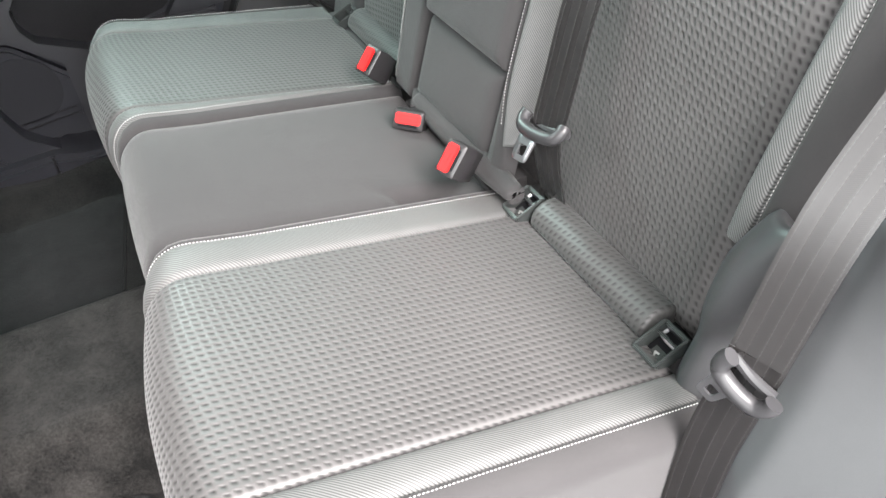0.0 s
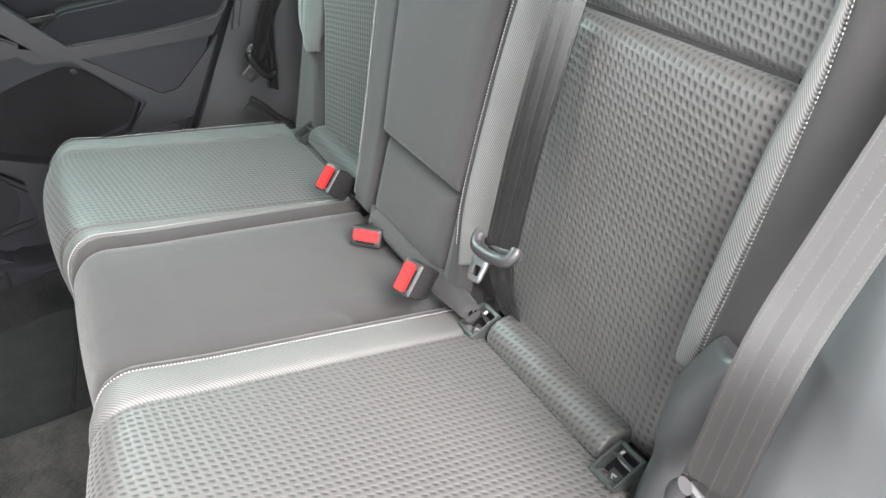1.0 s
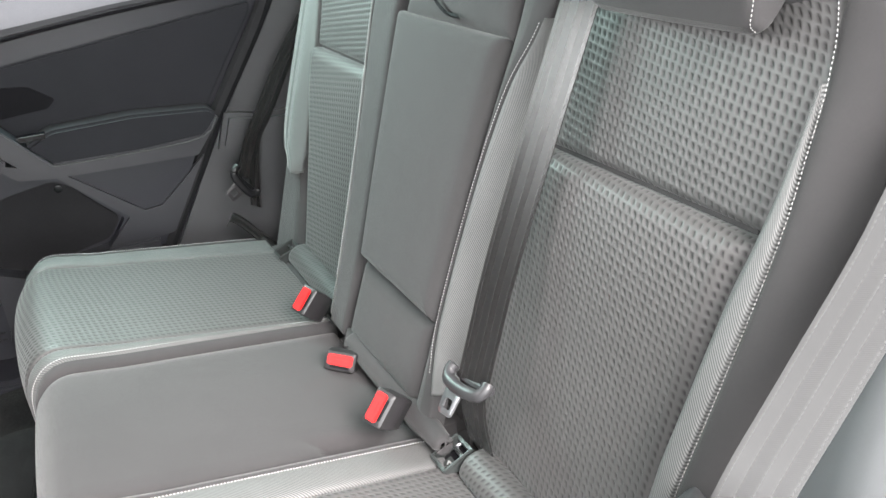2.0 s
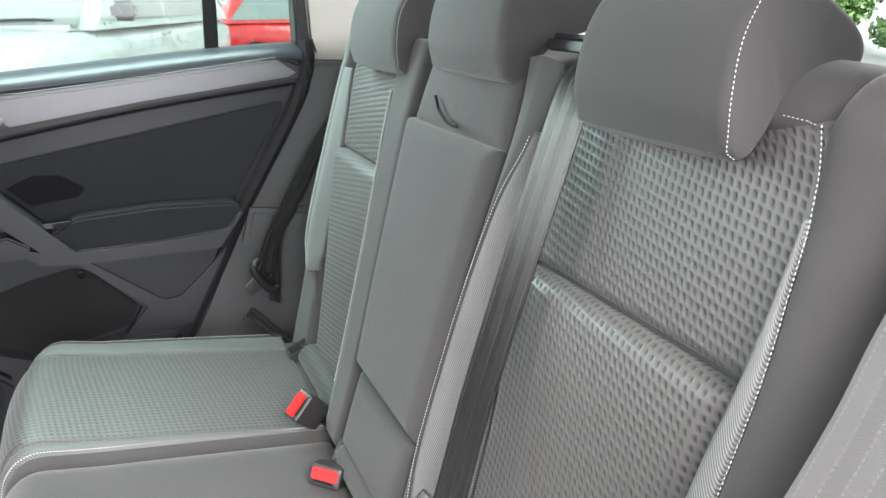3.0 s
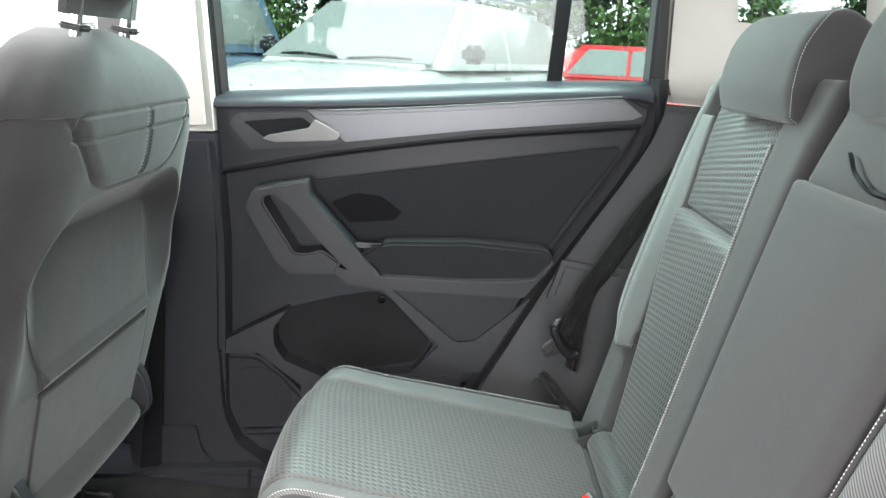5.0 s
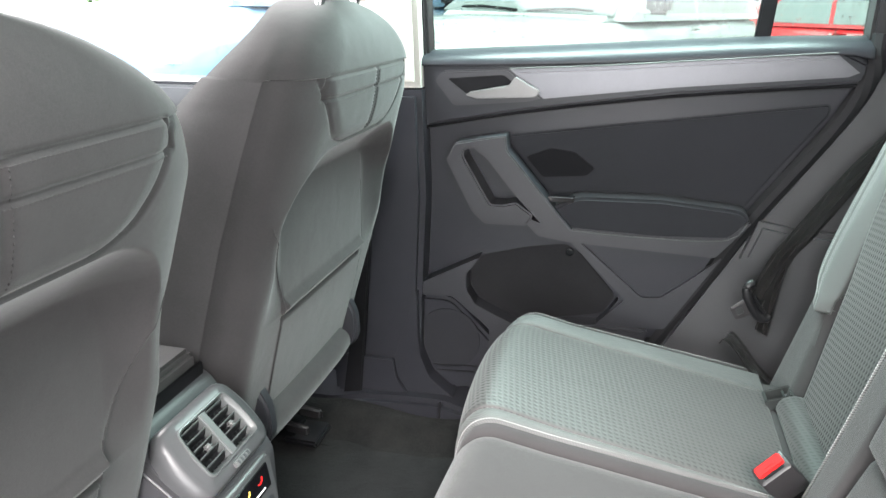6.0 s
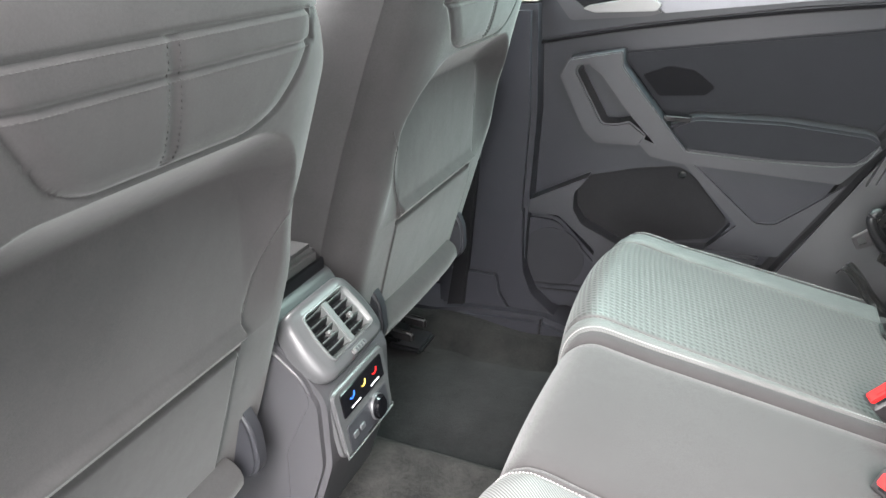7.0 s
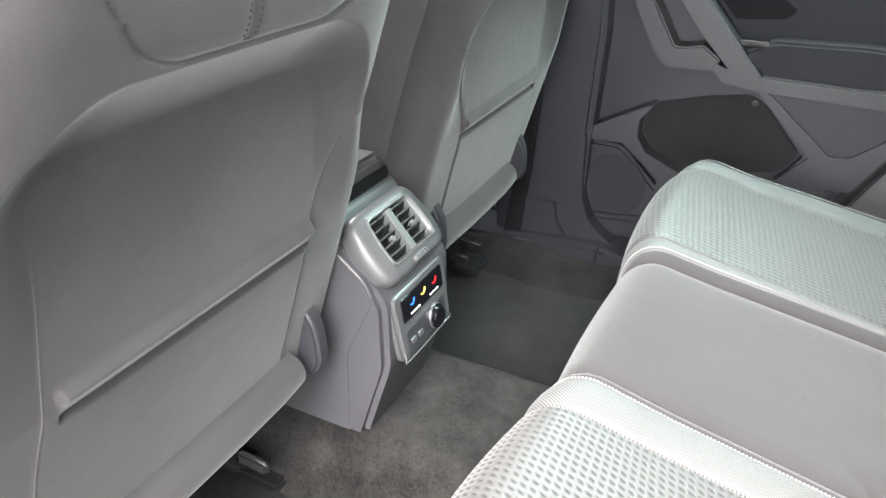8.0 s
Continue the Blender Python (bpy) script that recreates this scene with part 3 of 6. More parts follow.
    dn = wall("pillar_d_near", [(0.62, 0.4), (1.20, 0.4), (1.12, 1.08), (0.95, 1.33), (0.80, 1.55), (0.76, 1.62), (0.52, 1.62), (0.62, 1.2)], -0.66, 0.10, M["pillar"], None, "", 0.015)
    tagged(dn, "pale plastic trim of the rearmost pillar", "pillar", kind="structure")

    # tailgate: dark panel below, black frame round a pane that leans forward
    gate = part("tailgate", block((0.06, 1.24, 0.70), (1.14, CY, 0.74), bevel=0.015), M["plastic"])
    tagged(gate, "dark plastic inner lining of the tailgate", "tailgate", kind="structure")
    lean = math.atan2(0.27, 0.44)
    tilt = Matrix.Translation((0.935, CY, 1.315)) @ Matrix(((0, -math.sin(lean), -math.cos(lean), 0), (-1, 0, 0, 0), (0, math.cos(lean), -math.sin(lean), 0), (0, 0, 0, 1)))
    outer, hole = [(-0.66, -0.27), (0.66, -0.27), (0.60, 0.27), (-0.60, 0.27)], [(-0.615, -0.235), (0.615, -0.235), (0.555, 0.23), (-0.555, 0.23)]
    for i in range(4):
        j = (i + 1) % 4
        part("window_frame", prism([outer[i], outer[j], hole[j], hole[i]], tilt, 0.03, 0.004), M["black"], gate, "black tailgate window frame")
    pane = part("window_rear", prism([(-0.63, -0.25), (0.63, -0.25), (0.57, 0.245), (-0.57, 0.245)], tilt @ pose(0, 0, -0.012), 0.004, 0), M["clearglass"])
    tagged(pane, "rear window glass with rain drops", "window", kind="structure")
    boot = part("parcel_shelf", block((0.72, 1.26, 0.02), (0.74, CY, 1.02), bevel=0.006), M["plastic"])
    tagged(boot, "dark load cover behind the rear seats", "load cover", kind="structure")

    # far front door behind the pillar, and the front of the cabin
    fd = wall("door_front", [(-1.95, 0.4), (-0.88, 0.4), (-0.88, 1.06), (-1.95, 1.03)], 0.72, 0.08, M["panel"], None, "", 0.01)
    tagged(fd, "closed front door with charcoal lining and a silver trim", "door", kind="structure")
    part("trim", prism([(-1.9, 0.985), (-0.9, 1.005), (-0.9, 1.05), (-1.9, 1.03)], WALLM(0.712), 0.02, 0.005), M["silver"], fd, "brushed silver trim strip")
    part("glass", prism([(-1.75, 1.05), (-0.86, 1.07), (-0.9, 1.58), (-1.25, 1.58)], WALLM(0.755), 0.004, 0), M["clearglass"], fd, "clear window glass")
    part("window_frame", prism([(-0.90, 1.06), (-0.80, 1.06), (-0.83, 1.6), (-0.92, 1.6)], WALLM(0.74), 0.03, 0.004), M["black"], fd)
    dash = part("dashboard", block((0.35, 1.35, 0.55), (-1.85, CY, 0.78), bevel=0.06), M["panel"])
    tagged(dash, "charcoal plastic dashboard", "dashboard", kind="structure")
    lean = math.atan2(0.36, 0.53)
    tilt = Matrix.Translation((-1.80, CY, 1.325)) @ Matrix(((0, math.sin(lean), math.cos(lean), 0), (1, 0, 0, 0), (0, math.cos(lean), -math.sin(lean), 0), (0, 0, 0, 1)))
    screen = part("windscreen", prism([(-0.68, -0.32), (0.68, -0.32), (0.60, 0.32), (-0.60, 0.32)], tilt, 0.005, 0), M["clearglass"])
    tagged(screen, "clear windscreen glass above the dashboard", "window", kind="structure")
    header = part("roof_rail", block((2.2, 0.08, 0.09), (-0.3, 0.70, 1.60), bevel=0.02), M["lining"])
    tagged(header, "pale headlining along the roof rail", "ceiling", kind="structure")
    # near side: the pillar and wheel-arch cover beside the opened doorway
    def arch(u, v):
        z = lerp(0.36, 1.30, u)
        x = -0.025 + (z - 0.522) * 0.30
        k = min(1.0, v / 0.25)
        bump = 0.018 * math.exp(-((z - 0.86) / 0.07) ** 2) * sweep(0.3, 0.5, v)
        return x + 0.10 * (1 - k) - 0.012 * sweep(0.25, 0.4, v) - bump + 0.015 * v, lerp(-0.605, -0.615, k) if v < 0.25 else lerp(-0.615, -0.83, (v - 0.25) / 0.75), z
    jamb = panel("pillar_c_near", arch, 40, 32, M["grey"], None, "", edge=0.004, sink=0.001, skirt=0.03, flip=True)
    tagged(jamb, "mid-grey plastic cover over the wheel arch beside the seat", "pillar", kind="structure")
    # unseen near side in front of and behind the doorway, added against stray light
    nf = part("door_front_near", block((1.12, 0.09, 0.68), (-1.42, -0.76, 0.72), bevel=0.02), M["panel"])
    tagged(nf, "charcoal lining of the closed front door", "door", kind="structure")
    part("glass", prism([(-1.75, 1.05), (-0.86, 1.07), (-0.9, 1.58), (-1.25, 1.58)], WALLM(-0.78), 0.004, 0), M["glass"], nf, "green-tinted window glass")
    nb = part("pillar_b_near", prism([(-0.93, 0.38), (-0.80, 0.38), (-0.80, 1.07), (-0.83, 1.62), (-0.95, 1.62), (-0.93, 1.07)], WALLM(-0.74), 0.09, 0.015), M["plastic"])
    tagged(nb, "charcoal plastic trim of the centre pillar", "pillar", kind="structure")
    nr = part("roof_rail_near", block((2.4, 0.10, 0.11), (-0.3, -0.72, 1.61), bevel=0.03), M["lining"])
    tagged(nr, "pale headlining along the roof rail", "ceiling", kind="structure")
    nq = part("pillar_c_near_upper", prism([(0.22, 1.24), (0.72, 1.2), (0.66, 1.62), (0.16, 1.62)], WALLM(-0.66), 0.08, 0.014), M["pillar"])
    tagged(nq, "pale plastic upper trim of the rear pillar", "pillar", kind="structure")
    sn = part("sill_near", block((1.6, 0.12, 0.09), (-0.75, -0.70, 0.37), bevel=0.02), M["plastic"])
    tagged(sn, "dark grey plastic door sill trim", "sill", kind="structure")


def rear_door():
    d = wall("door_rear", [(-0.692, 0.40), (-0.28, 0.40), (-0.185, 0.606), (-0.107, 0.742), (-0.043, 0.864), (0.072, 1.05), (0.110, 1.14), (0.104, 1.19), (-0.69, 1.135)], 0.715, 0.07, M["panel"], None, "", 0.006)
    tagged(d, "closed rear door with charcoal lining and a silver trim", "door", kind="structure")
    # window ledge
    crest, foot = curve1([-0.692, -0.37, -0.07, 0.106], [1.135, 1.16, 1.184, 1.192]), curve1([-0.692, -0.36, 0.03, 0.106], [1.112, 1.130, 1.162, 1.158])
    def ledge(u, v):
        x, a = lerp(-0.692, 0.108, u), v * math.pi / 2
        return x, 0.741 - 0.060 * math.sin(a), crest(x) + 0.003 - (crest(x) - foot(x) + 0.003) * (1 - math.cos(a))
    panel("ledge", ledge, 30, 14, M["panel"], d, edge=0.003, sink=0.002, skirt=0.012, flip=True)
    part("upper_panel", prism([(-0.690, 0.99), (-0.487, 1.034), (-0.209, 1.080), (0.108, 1.117), (0.106, 1.15), (0.06, 1.17), (-0.36, 1.135), (-0.690, 1.118)], WALLM(0.695), 0.03, 0.006, 3), M["panel"], d)
    part("trim", prism([(-0.507, 1.113), (-0.31, 1.129), (0.051, 1.165), (0.092, 1.135), (0.075, 1.127), (-0.208, 1.095), (-0.44, 1.062)], WALLM(0.682), 0.02, 0.007, 4), M["silver"], d, "brushed silver trim strip")
    part("trim_edge", tube([(-0.507, 0.683, 1.115), (-0.31, 0.682, 1.131), (0.051, 0.682, 1.167)], 0.0018, 6), M["satin"], d, "thin satin edge")
    bez = part("handle_bezel", prism(rounded([(-0.653, 1.086), (-0.637, 1.105), (-0.51, 1.114), (-0.443, 1.063), (-0.468, 1.055), (-0.613, 1.039)], 0.008), WALLM(0.686), 0.02, 0.004), M["plastic"], d)
    part("handle_cup", prism(rounded([(-0.626, 1.091), (-0.518, 1.103), (-0.497, 1.088), (-0.585, 1.062)], 0.006), WALLM(0.6845), 0.006, 0.001), M["matt"], bez)
    part("lever", prism(rounded([(-0.588, 1.063), (-0.579, 1.069), (-0.505, 1.085), (-0.493, 1.102), (-0.445, 1.078), (-0.453, 1.066), (-0.565, 1.057)], 0.004), WALLM(0.672), 0.012, 0.004, 3), M["lever"], bez, "silver door release lever")
    part("groove", tube([(-0.690, 0.697, 0.988), (-0.487, 0.697, 1.032), (-0.209, 0.697, 1.078), (0.108, 0.697, 1.115)], 0.0034, 6, 4), M["matt"], d)
    # padded inlay
    part("inlay", prism(rounded([(-0.517, 0.985), (-0.209, 1.035), (0.062, 1.079), (0.064, 1.06), (0.004, 0.969), (-0.055, 0.875), (-0.209, 0.87), (-0.36, 0.868), (-0.412, 0.862)], 0.012), WALLM(0.708), 0.02, 0.005, 3), M["inlay"], d, "dark cloth door inlay")
    part("badge_recess", prism(rounded([(-0.468, 0.946), (-0.421, 0.966), (-0.374, 0.962), (-0.333, 0.933), (-0.349, 0.917), (-0.433, 0.908)], 0.006), WALLM(0.7055), 0.004, 0.001), M["insert"], d, "black hexagonal insert")
    # pull handle and its cup
    part("grip_cup", prism(rounded([(-0.612, 0.955), (-0.581, 0.975), (-0.54, 0.968), (-0.43, 0.85), (-0.47, 0.846), (-0.537, 0.844)], 0.01), WALLM(0.711), 0.02, 0.003), M["panel"], d)
    part("pull_bar", prism(rounded([(-0.562, 0.984), (-0.500, 0.997), (-0.496, 0.968), (-0.396, 0.858), (-0.362, 0.822), (-0.402, 0.810), (-0.480, 0.886), (-0.535, 0.950), (-0.560, 0.966)], 0.006), WALLM(0.64), 0.045, 0.014, 5), M["plastic"], d, "satin charcoal door pull")
    part("pull_frame", prism(rounded([(-0.618, 0.940), (-0.602, 0.974), (-0.556, 0.984), (-0.556, 0.966), (-0.580, 0.962), (-0.584, 0.950), (-0.526, 0.857), (-0.500, 0.858), (-0.476, 0.866), (-0.440, 0.842), (-0.452, 0.820), (-0.536, 0.816), (-0.562, 0.838)], 0.006), WALLM(0.652), 0.055, 0.013, 5), M["plastic"], d)
    arm = [(-0.41, 0.858), (-0.358, 0.886), (-0.207, 0.893), (-0.064, 0.885), (-0.047, 0.872), (-0.079, 0.831), (-0.207, 0.822), (-0.365, 0.822)]
    part("armrest", prism(rounded(arm, 0.012), WALLM(0.655), 0.06, 0.018, 5), M["inlay"], d, "padded armrest")
    part("armrest_base", prism(rounded([(-0.475, 0.842), (-0.40, 0.818), (-0.37, 0.824), (-0.207, 0.823), (-0.082, 0.832), (-0.052, 0.862), (-0.044, 0.862), (-0.098, 0.79), (-0.367, 0.793), (-0.43, 0.80)], 0.006), WALLM(0.66), 0.055, 0.012, 4), M["plastic"], d)
    part("armrest_line", tube([(-0.40, 0.657, 0.822), (-0.36, 0.656, 0.819), (-0.207, 0.656, 0.819), (-0.082, 0.657, 0.828), (-0.05, 0.66, 0.866)], 0.0013, 6, 3), M["satin"], d, "thin pale piping")
    sw = part("window_switch", prism(rounded([(-0.415, 0.883), (-0.364, 0.884), (-0.366, 0.875), (-0.41, 0.874)], 0.002), WALLM(0.652), 0.02, 0.001), M["gloss"], d, "gloss black window switch")
    part("switch_edge", tube([(-0.41, 0.6515, 0.8835), (-0.367, 0.6515, 0.8842)], 0.0007, 6, 2), M["satin"], sw)
    # lower door: pocket, sweeping ridge, speaker grille
    part("pocket", prism(rounded([(-0.578, 0.688), (-0.556, 0.728), (-0.46, 0.757), (-0.377, 0.773), (-0.345, 0.755), (-0.268, 0.672), (-0.296, 0.630), (-0.394, 0.608), (-0.476, 0.588), (-0.565, 0.645)], 0.015), WALLM(0.713), 0.004, 0.001), M["pocket"], d, "dark carpet-lined door pocket")
    part("ridge", prism(rounded([(-0.69, 0.657), (-0.62, 0.697), (-0.546, 0.738), (-0.556, 0.722), (-0.572, 0.700), (-0.571, 0.664), (-0.551, 0.634), (-0.465, 0.598), (-0.47, 0.545), (-0.503, 0.570), (-0.601, 0.646), (-0.676, 0.641), (-0.69, 0.645)], 0.006), WALLM(0.672), 0.05, 0.013, 5), M["plastic"], d)
    part("pocket_front", prism(rounded([(-0.52, 0.59), (-0.30, 0.62), (-0.20, 0.62), (-0.27, 0.42), (-0.52, 0.42)], 0.01), WALLM(0.675), 0.04, 0.008), M["plastic"], d)
    part("side_panel", prism(rounded([(-0.372, 0.792), (-0.098, 0.788), (-0.058, 0.865), (-0.19, 0.60), (-0.31, 0.60), (-0.262, 0.676)], 0.006), WALLM(0.690), 0.03, 0.010, 4), M["panel"], d)
    part("ridge_low", prism(rounded([(-0.372, 0.792), (-0.345, 0.786), (-0.220, 0.686), (-0.185, 0.690), (-0.137, 0.732), (-0.082, 0.785), (-0.17, 0.625), (-0.31, 0.612), (-0.252, 0.678)], 0.006), WALLM(0.682), 0.03, 0.010, 4), M["plastic"], d)
    part("screw_cap", prism([(-0.368 + 0.008 * math.cos(a / 6 * math.pi), 0.757 + 0.008 * math.sin(a / 6 * math.pi)) for a in range(12)], WALLM(0.706), 0.01, 0.002), M["gloss"], d, "small black screw cap")
    sp = part("speaker", prism(rounded([(-0.692, 0.633), (-0.605, 0.635), (-0.505, 0.54), (-0.52, 0.44), (-0.60, 0.418), (-0.675, 0.432), (-0.692, 0.46)], 0.02), WALLM(0.690), 0.03, 0.008), M["panel"], d, "perforated speaker grille")
    part("speaker_disc", prism([(-0.61 + 0.07 * math.cos(a / 16 * math.pi), 0.54 + 0.07 * math.sin(a / 16 * math.pi)) for a in range(32)], WALLM(0.6885), 0.004, 0.001), M["inlay"], sp)
    for k in range(2):
        part("vent_line", prism([(-0.655, 0.455 + 0.014 * k), (-0.53, 0.468 + 0.014 * k), (-0.53, 0.472 + 0.014 * k), (-0.655, 0.460 + 0.014 * k)], WALLM(0.6885), 0.004, 0.001), M["black"], sp)
    # window and its frame
    part("glass", prism([(-0.685, 1.12), (0.105, 1.18), (0.10, 1.35), (0.06, 1.56), (-0.70, 1.56)], WALLM(0.742), 0.004, 0), M["glass"], d, "green-tinted window glass with rain on it")
    part("window_bar", prism([(-0.078, 1.16), (-0.052, 1.16), (-0.036, 1.56), (-0.060, 1.56)], WALLM(0.734), 0.02, 0.003), M["matt"], d, "black window divider bar")
    part("front_frame", prism([(-0.715, 1.06), (-0.672, 1.06), (-0.668, 1.13), (-0.70, 1.56), (-0.745, 1.56)], WALLM(0.70), 0.05, 0.006), M["black"], d)
    part("rear_frame", prism([(0.100, 1.185), (0.118, 1.14), (0.135, 1.16), (0.128, 1.2), (0.118, 1.4), (0.08, 1.56), (0.06, 1.56), (0.098, 1.4)], WALLM(0.70), 0.05, 0.006), M["black"], d)
    part("seal", tube([(0.118, 0.70, 1.2), (0.116, 0.70, 1.14), (0.078, 0.70, 1.05), (-0.038, 0.70, 0.862), (-0.102, 0.70, 0.740), (-0.18, 0.70, 0.60), (-0.26, 0.70, 0.43)], 0.016, 8), M["rubber"], d, "black rubber door seal")
    part("front_seal", tube([(-0.70, 0.70, 0.42), (-0.698, 0.70, 0.8), (-0.69, 0.70, 1.13)], 0.007, 8), M["rubber"], d)


shell()
rear_door()

# ---- rear bench ----
CUSH = np.array(smooth_path([(-0.462, 0, 0.46), (-0.485, 0, 0.53), (-0.496, 0, 0.60), (-0.494, 0, 0.655), (-0.478, 0, 0.689), (-0.448, 0, 0.703), (-0.38, 0, 0.690), (-0.2, 0, 0.648), (-0.06, 0, 0.6145), (0.0, 0, 0.60)], 8))
CUSH_S = np.concatenate([[0], np.cumsum(np.linalg.norm(np.diff(CUSH, axis=0), axis=1))])
CUSH_S /= CUSH_S[-1]


def cushion_line(u):
    return float(np.interp(u, CUSH_S, CUSH[:, 0])), float(np.interp(u, CUSH_S, CUSH[:, 2]))


def edge_at(front, back):
    """A seam of the cushion: its y at the front (x -0.45) and at the back (x -0.02)."""
    return lambda x: lerp(front, back, (max(x, -0.46) + 0.45) / 0.43)


FRONT = curve1([-0.62, -0.45, -0.35, -0.23, -0.17, 0.0, 0.12, 0.20, 0.38, 0.48, 0.60], [0.002, 0.002, 0.004, 0.018, 0.028, 0.034, 0.032, 0.022, 0.020, 0.036, 0.068])


def set_back(x, y):
    """How far the cushion's front lies behind the common line at y."""
    return FRONT(y) * min(1.0, max(0.0, (-0.34 - x) / 0.12))


def cushion_band(name, a, b, material, parent, label="", dz=0.0, puff=0.004, cols=12, hollow=None, **k):
    """hollow: x, y, half length, half width and depth of a pocket in the cushion."""
    def P(u, v):
        x, z = cushion_line(u)
        y = lerp(a(x), b(x), v)
        if hollow:
            hx, hy, hl, hw, hd = hollow
            z -= hd / (1 + ((x - hx) / hl) ** 6 + ((y - hy) / hw) ** 6)
        return x + set_back(x, y), y, z + dz
    return panel(name, P, 60 if cols < 20 else 110, cols, material, parent, label, puff=puff, **k)


def cushion_side(name, a, out, material, parent, r=0.028, reach=0.14):
    """The upholstered flank below the seam a; out: -1 or 1, the side it faces."""
    def P(u, v):
        x, z = cushion_line(u)
        s = v * (r * 1.57 + reach)
        ang = min(s / r, math.pi / 2)
        down = r * (1 - math.cos(ang)) + max(0, s - r * 1.57)
        return x + set_back(x, a(x)), a(x) + out * (r * math.sin(ang)), max(z - down, 0.40)
    return panel(name, P, 40, 16, material, parent, edge=0.004, sink=0.003, flip=out < 0)


def seam(a, u0=0.2, u1=0.99, lift=0.0, dz=0.0, n=24):
    out = []
    for i in range(n):
        x, z = cushion_line(lerp(u0, u1, i / (n - 1)))
        out.append((x + set_back(x, a(x)) - 0.0006, a(x), z + lift + dz))
    return out


def outer_cushion(name, label, edges, out):
    """edges, from the car's side inwards: flank seam, strip, weave, strip, inner seam."""
    t = thing(name, label, "car seat", "rear seats")
    e = [edge_at(*p) for p in edges]
    def band(n, i, j, m, lab, **k):
        a, b = (e[i], e[j]) if out < 0 else (e[j], e[i])
        return cushion_band(n, a, b, m, t, lab, **k)
    band("outer_strip", 0, 1, M["strip"], "silver twill strip")
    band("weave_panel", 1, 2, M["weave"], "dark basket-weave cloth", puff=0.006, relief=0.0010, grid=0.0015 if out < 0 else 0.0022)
    band("inner_strip", 2, 3, M["strip"], "silver twill strip")
    cushion_side("outer_flank", e[0], out, M["cloth"], t)
    cushion_side("inner_flank", e[3], -out, M["cloth"], t, r=0.018, reach=0.1)
    part("stitching", stitches(seam(lambda x: e[0](x) + out * 0.005, lift=0.0010), radius=0.0008), M["stitch"], t, "pale contrast stitching")
    part("stitching", stitches(seam(lambda x: e[3](x) + out * 0.005, lift=0.0018), radius=0.0008), M["stitch"], t, "pale contrast stitching")
    part("base", block((0.40, abs(edges[0][1] - edges[3][1]) - 0.02, 0.20), (-0.205, (edges[0][1] + edges[3][1]) / 2, 0.46), bevel=0.02), M["cloth"], t)
    part("rear_base", block((0.10, abs(edges[0][1] - edges[3][1]) - 0.03, 0.13), (0.032, (edges[0][1] + edges[3][1]) / 2, 0.530), bevel=0.015), M["cloth"], t)
    return t


NEAR_E = [(-0.566, -0.566), (-0.526, -0.526), (-0.238, -0.218), (-0.183, -0.164)]
FAR_E = [(0.500, 0.590), (0.455, 0.520), (0.166, 0.205), (0.128, 0.196)]
near_cushion = outer_cushion("rear_seat", "grey cloth rear seat with basket-weave centre and silver strips", NEAR_E, -1)
far_cushion = outer_cushion("rear_seat", "grey cloth rear seat with woven centre beside the closed door", FAR_E, 1)

mid = thing("middle_rear_seat", "plain grey cloth middle seat with folded-up armrest", "car seat", "rear seats")
cushion_band("cushion_top", edge_at(-0.170, -0.150), edge_at(0.118, 0.186), M["cloth"], mid, dz=-0.010, puff=0.010, cols=70, hollow=(-0.096, -0.140, 0.048, 0.022, 0.030), edge=0.03, sink=0.014)
def rear_roll(u, v):
    a = lerp(-0.9, 2.9, u)
    y = lerp(0.088, -0.212, v)
    k = 1 - 0.25 * sweep(0.75, 1.0, v)
    return -0.006 - 0.020 * k * math.cos(a), y, 0.622 + 0.018 * k * math.sin(a) + 0.004 * v


panel("rear_roll", rear_roll, 14, 24, M["cloth"], mid, "soft cloth roll along the backrest's foot", edge=0.012, sink=0.008, flip=True)
part("under_pad", block((0.10, 0.33, 0.10), (0.02, 0.0, 0.545), (0, 0, 0), 0.02), M["cloth"], mid)


def isofix(y, x=0.0, z=0.62):
    t = thing("child_seat_anchor", "grey plastic child seat anchor guide between cushion and backrest", "seat anchor", "child seat anchors")
    m = pose(x, y, z - 0.004, 0, -24, 0) @ Matrix.Diagonal((0.82, 0.80, 0.82, 1))
    def put(name, size, at, mt, lab="", turn=(0, 0, 0), bevel=0.002):
        bm = block(size, at, turn, bevel)
        bmesh.ops.transform(bm, matrix=m, verts=bm.verts)
        part(name, bm, M[mt], t, lab)
    for dy in (-0.0215, 0.0215):
        put("side_wall", (0.054, 0.005, 0.024), (0, dy, -0.006), "anchor")
    put("front_wall", (0.006, 0.046, 0.024), (-0.026, 0, -0.006), "anchor")
    put("rear_wall", (0.006, 0.046, 0.02), (0.026, 0, -0.008), "anchor")
    put("cross_bar", (0.004, 0.040, 0.006), (0.010, 0, -0.002), "anchor")
    put("funnel", (0.050, 0.040, 0.004), (0, 0, -0.018), "matt")
    put("label_plate", (0.017, 0.019, 0.0015), (-0.011, 0, -0.013), "anchor", "", (0, 0, 0), 0.0004)
    put("pictogram", (0.006, 0.0026, 0.001), (-0.013, 0.001, -0.0118), "pictogram", "white pictogram", (0, 0, 35), 0)
    put("pictogram", (0.0026, 0.008, 0.001), (-0.010, 0, -0.0118), "pictogram", "white pictogram", (0, 0, 10), 0)
    lo = [tuple(m @ Vector(p)) for p in ((0.022, -0.018, -0.014), (0.012, -0.016, -0.014), (0.012, 0.016, -0.014), (0.022, 0.018, -0.014))]
    part("loop", tube(lo, 0.003, 6), M["steel"], t)
    return t


